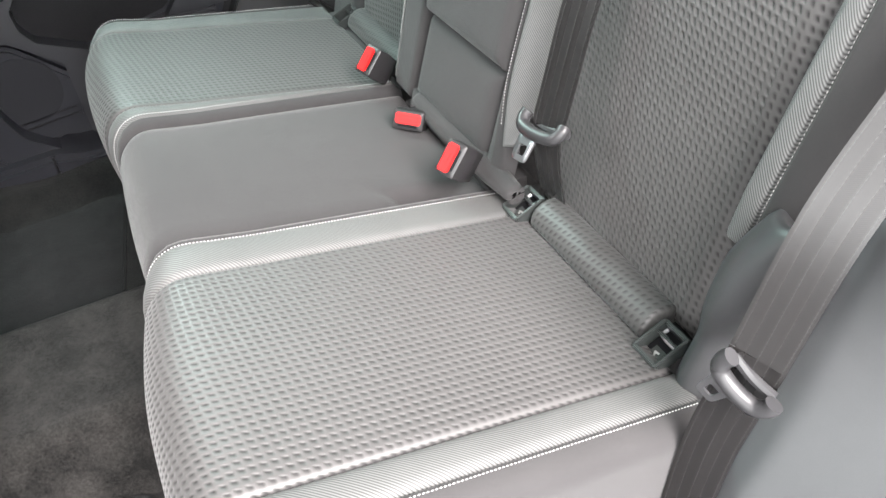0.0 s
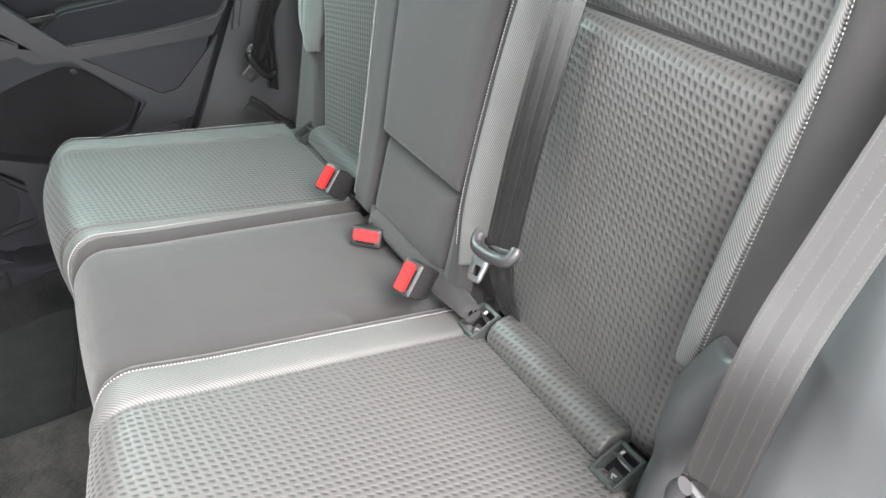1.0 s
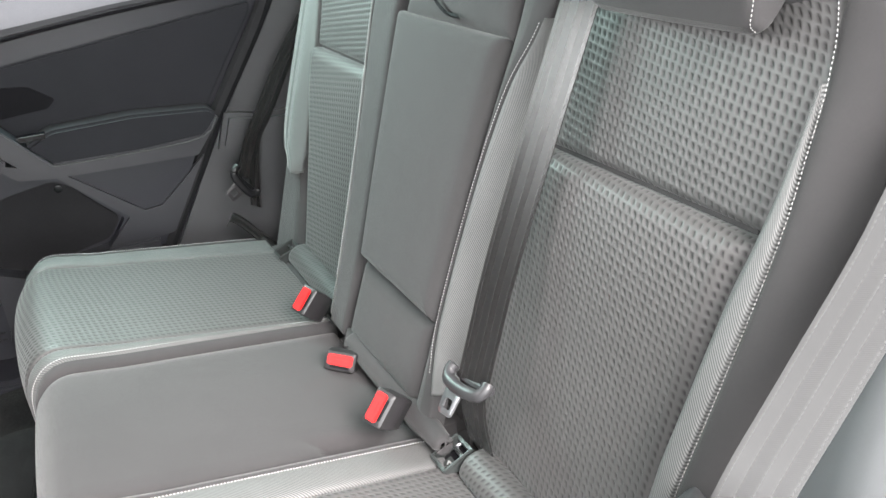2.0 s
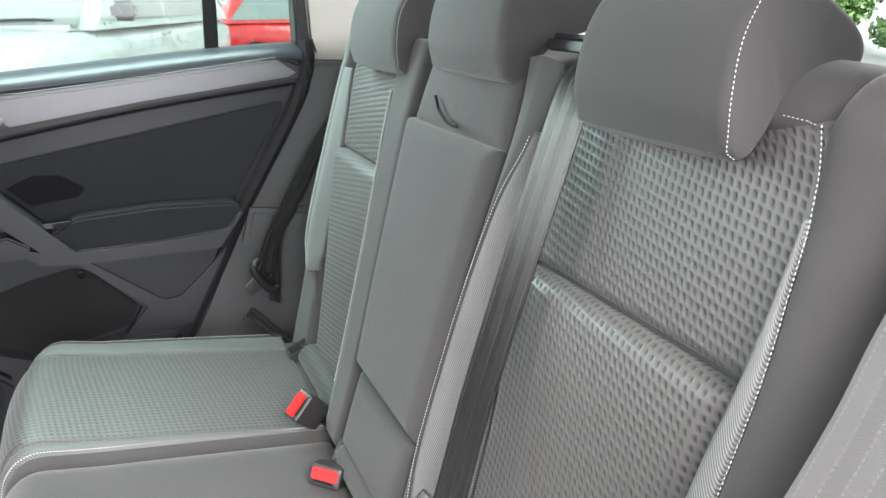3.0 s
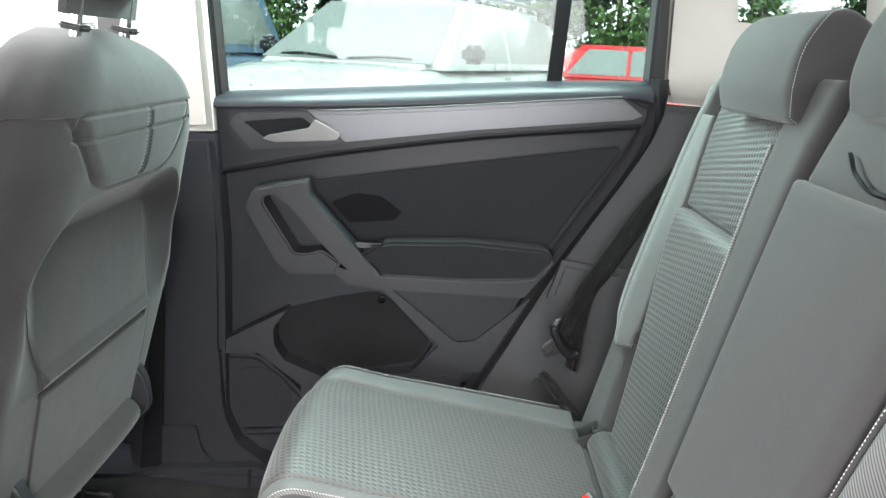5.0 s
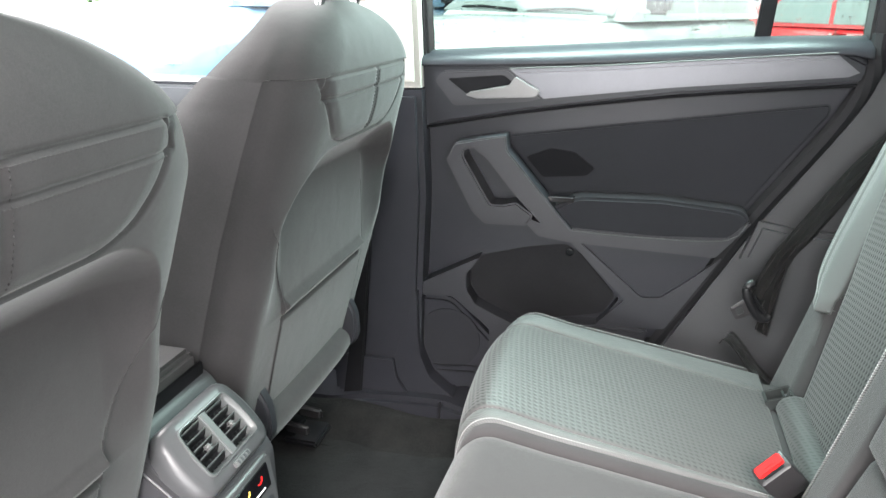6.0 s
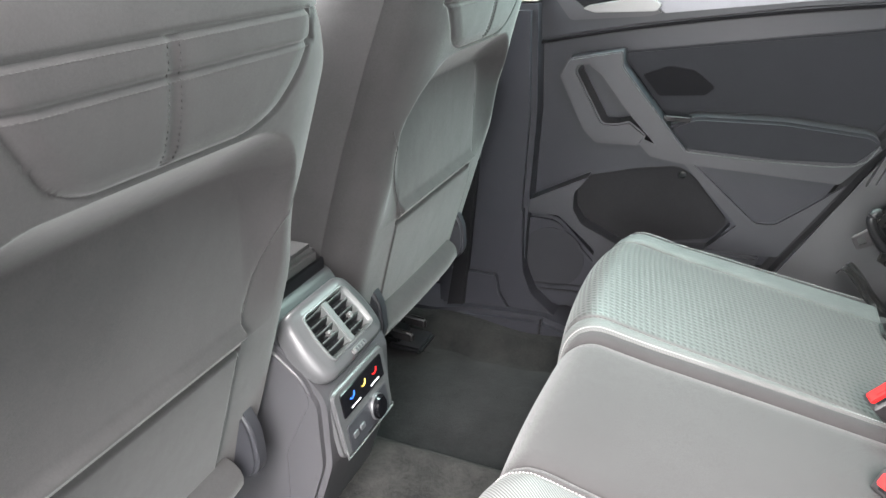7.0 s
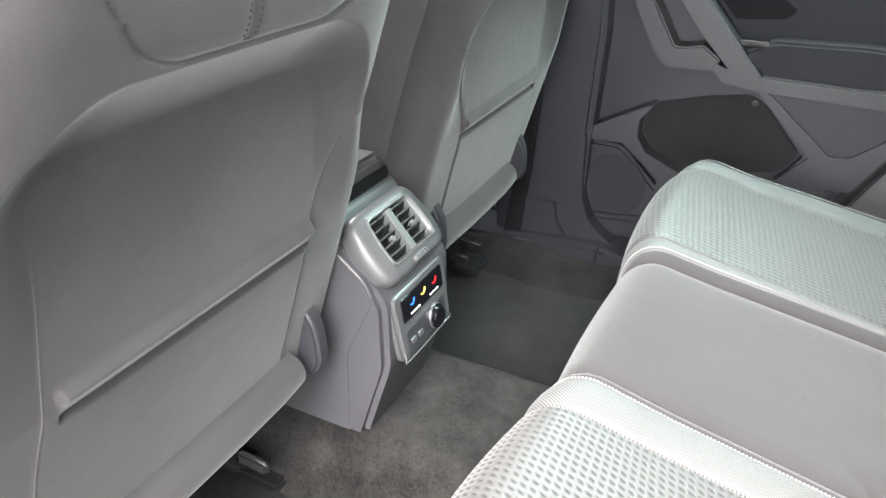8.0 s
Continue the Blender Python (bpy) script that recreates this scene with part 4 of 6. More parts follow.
for y in (-0.22, -0.50, 0.205, 0.485):
    isofix(y, 0.012 if y > 0 else 0.0)


def roll_pad(seat, y0, y1, x=0.022):
    """The woven roll between the two anchors of a seat."""
    def P(u, v):
        a = lerp(-0.3, 3.3, u)
        return x - 0.0285 * math.cos(a), lerp(y0, y1, v), 0.607 + 0.026 * math.sin(a)
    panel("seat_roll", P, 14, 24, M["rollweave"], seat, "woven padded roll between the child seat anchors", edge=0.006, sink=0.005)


roll_pad(near_cushion, -0.475, -0.245)
roll_pad(far_cushion, 0.230, 0.462, 0.034)


# ---- rear backrests ----
def weave_x(z):
    return 0.045 + 0.255 * (z - 0.64)


def mid_x(z):
    return 0.025 + 0.32 * (z - 0.757)


def outer_back(t, out, left, right, rim_in, rim_out, edge_in, g0, dx=0.0):
    """One outer backrest. out: -1 near, 1 far. The seams are distances from y = 0, outwards, by height."""
    def depth(s, z):
        """How far the face stands forward of the weave."""
        k = (weave_x(z) - mid_x(z)) * sweep(left(z), rim_in(z), s)
        g = g0 * min(1, max(0.1, (1.16 - z) / 0.35))
        return k + g * sweep(right(z) - 0.004, lerp(right(z), rim_out(z), 0.6), s)
    def face(z, s, d=0.0):
        return weave_x(z) + dx - depth(s, z) - d, out * s, z
    def band(n, s0, s1, z0, z1, m, lab="", nv=10, puff=0.0, fwd=None, **k):
        def P(u, v):
            z = lerp(z0, z1, u)
            return face(z, lerp(s0(z), s1(z), v), fwd(z) if fwd else 0.0)
        return panel(n, P, 50, nv, m, t, lab, puff=puff, flip=out < 0, **k)
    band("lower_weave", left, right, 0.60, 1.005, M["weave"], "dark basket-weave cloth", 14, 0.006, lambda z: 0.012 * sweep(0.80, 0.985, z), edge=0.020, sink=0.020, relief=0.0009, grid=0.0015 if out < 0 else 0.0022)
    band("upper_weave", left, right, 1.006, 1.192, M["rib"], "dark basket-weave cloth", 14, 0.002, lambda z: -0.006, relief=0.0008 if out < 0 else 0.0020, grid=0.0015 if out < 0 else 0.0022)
    band("inner_strip", rim_in, left, 0.675 if out < 0 else 0.63, 1.14, M["strip2"], "silver twill strip", edge=0.006, sink=0.004)
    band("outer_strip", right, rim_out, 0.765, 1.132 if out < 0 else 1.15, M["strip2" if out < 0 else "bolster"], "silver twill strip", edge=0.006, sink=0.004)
    band("inner_bolster", edge_in, rim_in, 0.62, 1.222, M["cloth"], edge=0.012, sink=0.010)
    def flank(u, v):
        """The bolster beside the strip: rolls back at its outer side and over its top."""
        z0 = 0.765
        o, a = max(0.0, (u - 0.80) / 0.20) * 1.9, v * 2.0
        if out > 0:
            a *= 0.15 + 0.85 * sweep(0.0, 0.32, u)
        z = lerp(z0, 1.170, min(u / 0.80, 1.0))
        x, y, _ = face(z, rim_out(z) + 0.002)
        ease = 1 - 0.35 * (1 - math.cos(min(o, 1.57)))
        return (x + 0.055 * (1 - math.cos(a)) + 0.05 * max(0, v - 0.5) + 0.06 * (1 - math.cos(o)),
                y + out * 0.082 * math.sin(min(a, 1.57)) * ease, z + 0.058 * math.sin(min(o, 1.7)) * (1 - 0.35 * (1 - math.cos(min(a, 1.57)))))
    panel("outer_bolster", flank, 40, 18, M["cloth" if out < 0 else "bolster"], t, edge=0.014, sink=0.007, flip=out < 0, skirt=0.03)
    if out < 0:
        part("seam", tube([flank(u, 0.40) for u in np.linspace(0.04, 0.80, 14)], 0.0011, 6, 3), M["thread"], t, "dark seam of the side bolster")
    lo, hi = edge_in(1.18) - 0.045, rim_out(1.17) + 0.02
    def top(u, v):
        s = lerp(lo, hi, v)
        a = lerp(-0.2, 2.2, u)
        zt = 1.20 + 0.03 * (1 - 0.5 * abs(2 * v - 1) ** 6)
        x0 = weave_x(1.17) + dx - 0.004 + 0.02 * max(0.0, (v - 0.72) / 0.28) ** 2
        return x0 + 0.05 * (1 - math.cos(a)) + 0.03 * u, out * s, zt - 0.045 + 0.045 * math.sin(a)
    panel("shoulder", top, 20, 30, M["cloth"], t, edge=0.03, sink=0.02, skirt=0.05, flip=out < 0)
    c = out * (lo + hi) / 2
    if out < 0:
        part("belt_guide", block((0.05, 0.12, 0.026), (0.222, -0.180, 1.222), (0, 10, 0), 0.008, 3), M["black"], t, "black plastic belt outlet")
    part("core", block((0.07, hi - lo - 0.03, 0.60), (0.165 + dx, c, 0.91), (0, 14.5, 0), 0.02, 3), M["cloth"], t)
    part("back_cover", block((0.02, hi - lo - 0.01, 0.62), (0.24 + dx, c, 0.89), (0, 14.5, 0), 0.008), M["plastic"], t)
    on = lambda s, z: (weave_x(z) + dx - depth(s, z) - 0.0014, out * s, z)
    part("stitching", stitches([on(rim_out(z) + 0.006, z) for z in np.linspace(0.775, 1.195, 26)], radius=0.00048), M["stitch"], t, "pale contrast stitching")
    part("stitching", stitches([on(rim_in(z) - 0.003, z) for z in np.linspace(0.70, 1.14, 26)]), M["stitch"], t, "pale contrast stitching")
    if out < 0:
        part("stitching", stitches([on(lerp(0.508, 0.47, a), 1.192 + 0.002 * a) for a in np.linspace(0, 1, 8)], radius=0.00048), M["stitch"], t, "pale contrast stitching")
    # plastic hinge cover below the bolster
    foot = curve1([0.50, 0.555, 0.62, 0.667, 0.72, 0.784, 0.83], [0.508, 0.512, 0.517, 0.522, 0.530, 0.543, 0.56])
    def cover(u, v):
        z = lerp(0.50, 0.82, u)
        y = foot(z) + (0.056 + 0.022 * sweep(0.64, 0.76, z)) * v
        neck = 0.012 * math.exp(-((z - 0.65) / 0.04) ** 2)
        return lerp(0.030, 0.020, v) - 0.036 * math.sin(math.pi * min(v * 0.85 + 0.08, 1)) ** 0.8 + neck + 0.9 * max(0.0, z - 0.765) ** 1.2, out * y, z + 0.030 * v
    if out > 0:
        band("lower_bolster", right, lambda z: 0.60, 0.56, 0.80, M["cloth"], fwd=lambda z: -0.020, edge=0.012, sink=0.008)
        return
    panel("hinge_cover", cover, 24, 18, M["console"], t, "satin charcoal plastic hinge cover", edge=0.010, sink=0.008, flip=out < 0, skirt=0.03)
    part("cover_slot", prism(rounded([(-0.006, -0.014), (0.004, -0.012), (0.007, 0.013), (-0.002, 0.012)], 0.003), pose(0.0005, -0.540, 0.628, 62, 0, -90) @ pose(0, 0, 0, 0, 0, 20), 0.004, 0.0005), M["matt"], t)
    part("cover_slot", prism(rounded([(-0.004, -0.009), (0.004, -0.008), (0.003, 0.009), (-0.003, 0.008)], 0.002), pose(0.0005, -0.530, 0.590, 70, 0, -90), 0.004, 0.0005), M["matt"], t)


outer_back(near_cushion, -1,
           left=lambda z: 0.200,
           right=curve1([0.55, 0.90, 1.00, 1.06, 1.12, 1.15, 1.175, 1.20], [0.500, 0.500, 0.510, 0.517, 0.520, 0.518, 0.511, 0.498]),
           rim_in=curve1([0.58, 0.66, 0.70, 0.77, 0.94, 1.06, 1.13, 1.22], [0.178, 0.170, 0.158, 0.143, 0.143, 0.158, 0.186, 0.20]),
           rim_out=curve1([0.55, 0.8, 1.0, 1.09, 1.135, 1.17, 1.22], [0.541, 0.541, 0.537, 0.527, 0.5205, 0.514, 0.495]),
           edge_in=curve1([0.58, 0.75, 1.0, 1.15, 1.24], [0.130, 0.130, 0.131, 0.135, 0.115]), g0=0.046)
outer_back(far_cushion, 1,
           left=curve1([0.55, 0.65, 0.85, 1.02, 1.16, 1.24], [0.200, 0.209, 0.246, 0.268, 0.285, 0.295]),
           right=curve1([0.55, 0.65, 0.85, 1.005, 1.12, 1.17, 1.22], [0.455, 0.470, 0.525, 0.545, 0.565, 0.562, 0.55]),
           rim_in=curve1([0.55, 0.65, 0.77, 0.95, 1.1, 1.24], [0.16, 0.170, 0.186, 0.220, 0.255, 0.27]),
           rim_out=curve1([0.55, 0.765, 0.80, 0.86, 1.0, 1.12, 1.17, 1.24], [0.49, 0.520, 0.545, 0.575, 0.600, 0.615, 0.60, 0.56]),
           edge_in=curve1([0.58, 0.75, 1.0, 1.12, 1.24], [0.110, 0.112, 0.150, 0.168, 0.16]), g0=0.030)


def mid_panel(name, z0, z1, y0, y1, material, label="", lift=0.0, **k):
    def P(u, v):
        z = lerp(z0, z1, u)
        return mid_x(z) - lift, lerp(lerp(*y0, u), lerp(*y1, u), v), z
    return panel(name, P, 30, 16, material, mid, label, flip=True, **k)


mid_panel("lower_pad", 0.632, 0.754, (0.103, 0.103), (-0.127, -0.127), M["cloth"], lift=-0.002, edge=0.022, sink=0.018, puff=0.004)
mid_panel("armrest", 0.759, 1.116, (0.106, 0.162), (-0.127, -0.128), M["cloth"], "folded-up cloth armrest", lift=0.008, edge=0.020, sink=0.018, puff=0.005)
mid_panel("upper_pad", 1.109, 1.235, (0.150, 0.125), (-0.133, -0.115), M["cloth"], lift=-0.003, edge=0.018, sink=0.010, puff=0.010)
part("back_core", block((0.06, 0.25, 0.58), (0.165, 0.005, 0.90), (0, 18, 0), 0.02, 3), M["cloth"], mid)
part("pull_loop", ribbon([(0.139, 0.056, 1.152), (0.134, 0.034, 1.138), (0.131, 0.001, 1.127), (0.131, -0.029, 1.126)], (0.003, 0.010, 0.003), 0.004), M["matt"], mid, "black armrest pull strap")


def headrest(name, label, y, half, x, z, seam_at=None, rear=0.17):
    """A padded headrest: rounded front face, crown that falls to the rear."""
    t = thing(name, label, "headrest", "rear headrests")
    prof = np.array(smooth_path([(0.000, 0, 0.0), (-0.006, 0, 0.035), (0.004, 0, 0.085), (0.028, 0, 0.118), (0.055, 0, 0.125), (rear * 0.66, 0, 0.110), (rear * 0.9, 0, 0.090), (rear, 0, 0.072), (rear - 0.006, 0, 0.056), (rear * 0.75, 0, 0.046), (0.048, 0, 0.032), (0.028, 0, 0.008), (0.014, 0, -0.007), (0.000, 0, 0.0)], 5))[:-1, [0, 2]]
    cen = prof.mean(0)
    n = len(prof)
    rows, r = [], 0.017
    for a in np.linspace(-1, 1, 33):
        if abs(a) > 0.6:
            b = (abs(a) - 0.6) / 0.4 * math.pi / 2
            yy = math.copysign(half - r + r * math.sin(b), a)
            k = 1 - 0.13 * (1 - math.cos(b)) ** 1.5
        else:
            yy, k = a / 0.6 * (half - r), 1.0
        bow = 0.006 * (1 - (yy / half) ** 2)
        rows.append([(x + cen[0] + (p[0] - cen[0]) * k - bow, y + yy * (1.0 - 0.06 * sweep(0.0, 0.11, p[1])), z + cen[1] + (p[1] - cen[1]) * k) for p in prof])
    verts = [v for row in rows for v in row]
    uv = [(v[1] + 0.8 * v[0], v[2] + 0.6 * v[0]) for v in verts]
    faces = [(i * n + j, i * n + (j + 1) % n, (i + 1) * n + (j + 1) % n, (i + 1) * n + j) for i in range(32) for j in range(n)]
    faces += [tuple(range(n))[::-1], tuple(32 * n + j for j in range(n))]
    part("pad", mesh_of("pad", verts, faces, uv), M["cloth"], t)
    for k in (-0.03, 0.03):
        part("post", tube([(x + 0.09, y + k, z - 0.06), (x + 0.10, y + k, z + 0.04)], 0.006, 10, 2), M["chrome"], t, "chrome post")
    def on(i, lane):
        """The point i of the profile on a lane between the rows."""
        a = int(lane)
        return [lerp(p, q, lane - a) for p, q in zip(rows[a][i], rows[a + 1][i])]
    for sgn in (seam_at or ()):
        path = []
        for i in range(-4, 22, 2):
            lane = 3.2 - 2.2 * sweep(-3, 6, i) + 4.5 * sweep(11, 22, i)
            q = on(i, lane if sgn < 0 else 32 - lane)
            path.append((q[0] - 0.0012, q[1] + sgn * 0.0008, q[2] + 0.0008))
        part("stitching", stitches(path, 0.0038, 0.0029, 0.0005), M["stitch"], t, "pale contrast stitching")
    return t


headrest("headrest", "grey cloth headrest with pale stitched side seam", -0.364, 0.101, 0.148, 1.166, (-1,), 0.132)
headrest("headrest", "smaller plain grey cloth headrest of the middle seat", -0.01, 0.110, 0.150, 1.190, None, 0.14)
headrest("headrest", "grey cloth headrest beside the closed far door", 0.335, 0.122, 0.145, 1.172, (-1,), 0.125)


# ---- belts and buckles ----
def tongue_of(t, at, turn, slide=0.0, plate="steel", axes=None):
    """A latch tongue: a U-shaped grip that cups the belt, with a slotted steel plate below."""
    m = pose(*at) @ Euler([radians(a) for a in turn]).to_matrix().to_4x4()
    if axes:            # across the belt and up along it
        a = Vector(axes[0]).normalized()
        b = a.cross(Vector(axes[1])).normalized() * -1
        m = pose(*at) @ Matrix((a, b, a.cross(b))).transposed().to_4x4() @ pose(0, 0, 0, 28, 0, 0) @ Matrix.Diagonal((0.68, 0.9, 1.0, 1))
    u = [(-0.036, 0.0, 0.018), (-0.037, -0.002, 0.009), (-0.028, -0.004, -0.001), (0.0, -0.005, -0.004), (0.028, -0.004, -0.001), (0.037, -0.002, 0.009), (0.036, 0.0, 0.016)]
    part("tongue_grip", tube([tuple(m @ Vector(p)) for p in u], 0.0080, 12, 5), M["black" if plate == "buckle" else "grip"], t, "plastic tongue grip")
    part("grip_back", tube([tuple(m @ Vector(p)) for p in ((-0.034, 0.011, 0.010), (0.0, 0.012, 0.006), (0.034, 0.011, 0.010))], 0.005, 8, 4), M["black" if plate == "buckle" else "grip"], t)
    s = slide
    outer = rounded([(s - 0.017, -0.008), (s + 0.017, -0.008), (s + 0.0135, -0.040), (s - 0.0135, -0.040)], 0.006, 4)
    inner = rounded([(s - 0.0080, -0.020), (s + 0.0080, -0.020), (s + 0.007, -0.033), (s - 0.007, -0.033)], 0.003, 4)
    q = m @ pose(0, -0.004, 0, 90, 0, 0)
    part("tongue_plate", loft([(outer, -0.0012), (outer, 0.0008), (scaled(outer, 0.95, 0.97), 0.0014), (inner, 0.0014), (inner, -0.0012)], q), M[plate], t, "slotted latch plate")


belt = thing("seat_belt", "dark webbing belt hanging down the near backrest's inner edge", "seat belt", "seat belts")
part("webbing", ribbon([(0.215, -0.225, 1.215), (0.185, -0.238, 1.212), (0.158, -0.249, 1.190), (0.124, -0.247, 1.09), (0.060, -0.244, 0.89), (0.032, -0.248, 0.80), (0.012, -0.254, 0.742)], (0.010, -0.050, 0.002)), M["belt"], belt)
part("webbing", ribbon([(0.012, -0.254, 0.742), (0.016, -0.250, 0.69), (0.028, -0.246, 0.635)], (0.006, -0.047, 0.0)), M["belt"], belt)
tongue_of(belt, (0.000, -0.257, 0.744), (-36, -10, -86), -0.012)

belt2 = thing("seat_belt", "dark webbing belt hanging between the backrest and the pillar cover", "seat belt", "seat belts")
part("webbing", ribbon([(0.31, -0.648, 1.42), (0.235, -0.640, 1.27), (0.150, -0.631, 1.106), (0.115, -0.631, 1.036), (0.062, -0.631, 0.952), (0.010, -0.631, 0.864), (-0.027, -0.631, 0.741)], (0.0195, -0.0425, -0.0088)), M["belt"], belt2)
part("webbing", ribbon([(-0.027, -0.631, 0.741), (-0.030, -0.625, 0.69), (-0.040, -0.618, 0.60), (-0.05, -0.615, 0.45)], (0.022, -0.042, -0.006)), M["belt"], belt2)
tongue_of(belt2, (-0.040, -0.632, 0.716), (0, 0, 0), -0.012, axes=((0.28, -0.82, -0.495), (0.45, 0.0, 0.9)))

belt3 = thing("seat_belt", "dark webbing belt hanging beside the far door pillar", "seat belt", "seat belts")
part("webbing", ribbon([(0.16, 0.660, 1.04), (0.10, 0.648, 0.96), (0.036, 0.636, 0.857), (0.006, 0.632, 0.805), (-0.020, 0.630, 0.735)], (0.028, 0.006, -0.018)), M["belt"], belt3)
part("webbing", ribbon([(0.17, 0.672, 1.04), (0.112, 0.662, 0.96), (0.05, 0.650, 0.857), (0.016, 0.645, 0.80), (0.000, 0.64, 0.66)], (0.024, 0.006, -0.015)), M["belt"], belt3)
part("webbing", ribbon([(-0.066, 0.630, 0.642), (-0.058, 0.622, 0.654), (-0.036, 0.612, 0.636), (-0.010, 0.602, 0.606), (0.05, 0.590, 0.55)], (0.016, 0.028, 0.006)), M["belt"], belt3)
tongue_of(belt3, (-0.026, 0.626, 0.722), (0, 58, 8), 0.0, "buckle")


def buckle(at, turn, label, long=0.062):
    """A belt buckle: tapered body, red button with its slot, sunk in a thin rim."""
    t = thing("belt_buckle", label, "belt buckle", "belt buckles")
    m = pose(*at, *turn)
    box = lambda w, h: rounded([(-w, -h), (w, -h), (w, h), (-w, h)], 0.004, 4)
    part("body", loft([(box(0.001, 0.001), 0.0), (box(0.0215, 0.0125), 0.0), (box(0.0235, 0.0145), -0.002), (box(0.0245, 0.0155), -0.03), (box(0.022, 0.013), -long), (box(0.019, 0.010), -long - 0.005), (box(0.001, 0.001), -long - 0.005)], m), M["buckle"], t)
    bm = block((0.039, 0.0165, 0.006), (0, 0.0025, 0.0006), (0, 0, 0), 0.0018)
    bmesh.ops.transform(bm, matrix=m, verts=bm.verts)
    part("red_button", bm, M["red"], t, "red release button")
    bm = block((0.030, 0.0035, 0.003), (0, -0.0085, 0.0002), (0, 0, 0), 0.0008)
    bmesh.ops.transform(bm, matrix=m, verts=bm.verts)
    part("slot", bm, M["matt"], t, "black tongue slot")
    bm = block((0.016, 0.0036, 0.0012), (0, 0.0025, 0.0038), (0, 0, 0), 0.0003)
    bmesh.ops.transform(bm, matrix=m, verts=bm.verts)
    part("button_mark", bm, M["red"], t)
    bm = block((0.022, 0.012, 0.05), (0, 0, -long - 0.026), (0, 0, 0), 0.003)
    bmesh.ops.transform(bm, matrix=m, verts=bm.verts)
    part("stalk", bm, M["belt"], t)
    return t


buckle((-0.070, -0.154, 0.674), (16, -48, 14), "charcoal buckle with red button leaning out of the cushion slot")
buckle((-0.052, 0.033, 0.628), (64, 8, -38), "charcoal buckle with red button lying on the middle seat", 0.045)
buckle((-0.056, 0.174, 0.670), (16, -46, 14), "charcoal buckle with red button leaning on the woven cushion")
part("stalk_strap", ribbon([(-0.018, 0.062, 0.628), (0.0, 0.092, 0.632), (0.012, 0.112, 0.628), (0.03, 0.13, 0.60)], (0.026, -0.016, 0.0), 0.003), M["cloth"], mid, "grey strap of the middle buckle")


# ---- front seats ----
def front_seat(label, c, s):
    """A front seat seen from behind. c: the y of its middle; s: 1 where the car's middle lies towards +y, -1 where it lies towards -y."""
    t = thing("front_seat", label, "car seat", "front seats")
    line = curve1([0.54, 0.66, 0.80, 0.90, 0.985, 1.05, 1.09, 1.14, 1.18, 1.21, 1.236], [-0.800, -0.772, -0.736, -0.708, -0.684, -0.664, -0.652, -0.646, -0.652, -0.672, -0.71])
    half = curve1([0.54, 0.70, 0.85, 1.05, 1.11, 1.154, 1.195, 1.22, 1.236], [0.245, 0.268, 0.275, 0.275, 0.262, 0.232, 0.170, 0.11, 0.03])
    span = lambda z, k: half(z) * (1.0 if k > 0 else 1 - 0.18 * sweep(0.92, 1.10, z))
    thick = curve1([0.54, 0.8, 0.95, 1.07, 1.13, 1.18, 1.236], [0.19, 0.18, 0.165, 0.125, 0.09, 0.055, 0.01])
    ridge = lambda d, w: math.exp(-(d / w) ** 2)
    seam_in = curve1([0.58, 0.80, 0.85, 0.90, 0.95, 1.00], [0.54, 0.57, 0.62, 0.72, 0.84, 0.93])
    seam_out = curve1([0.58, 0.72, 0.81, 0.91, 1.00], [0.70, 0.68, 0.62, 0.56, 0.54])
    def rear(z, k):
        """x of the rear face at height z; k: -1 at the door to 1 at the car's middle."""
        e = abs(k)
        x = line(z)
        # the hollow between the round-cornered panel and the stitched pad
        dz_, dk_ = z - 0.991, (e - 0.60) * 0.27
        rim = math.hypot(max(0.0, dz_ + 0.05), max(0.0, dk_ + 0.05)) - 0.05 if max(dz_, dk_) > -0.05 else -0.05
        x -= 0.044 * min(1.0, max(0.0, (z - 0.80) / 0.191)) * min(1.0, max(0.0, 1 - (max(0.0, rim) / 0.052) ** 1.6))
        # the stitched pad: a flat foot with slanting, rounded corners
        if z > 1.02:
            inside, slant = z - 1.047, (0.42 + (z - 1.047) * 3.6 - abs(k - 0.05)) * 0.15 if z < 1.141 else 0.05
            d = max(0.0, 0.022 - inside), max(0.0, 0.022 - slant)
            inside = 0.022 - math.hypot(*d) if min(d) > 0 else min(inside, slant)
            x += 0.004 * sweep(0.0, 0.016, inside) - 0.0035 * ridge(inside, 0.0022)
        within = 1 - sweep(0.565, 0.585, e)
        x += within * (0.010 * ridge(z - 0.812, 0.008) - 0.008 * ridge(z - 0.792, 0.0036))
        if z > 1.07:
            x -= 0.0032 * (ridge(z - 1.114, 0.0028) + ridge(z - 1.141, 0.0028)) * (1 - sweep(0.72, 0.76, e))
            if 1.114 < z < 1.141:
                x -= 0.003 * ridge((e - 0.74) * 0.2, 0.0025)
        if 1.05 < z < 1.142:
            x -= 0.0022 * ridge((k - 0.02) * 0.24, 0.006)
        if z < 1.0:
            at = seam_in(z) if k > 0 else seam_out(z)
            x -= 0.0024 * sweep(at - 0.008, at + 0.008, e) * (1 - sweep(0.93, 0.99, z))
        begin = lerp(0.82, 0.60, sweep(0.84, 0.95, z))
        return x - 0.036 * max(0.0, (e - begin) / (1 - begin)) ** 2.2
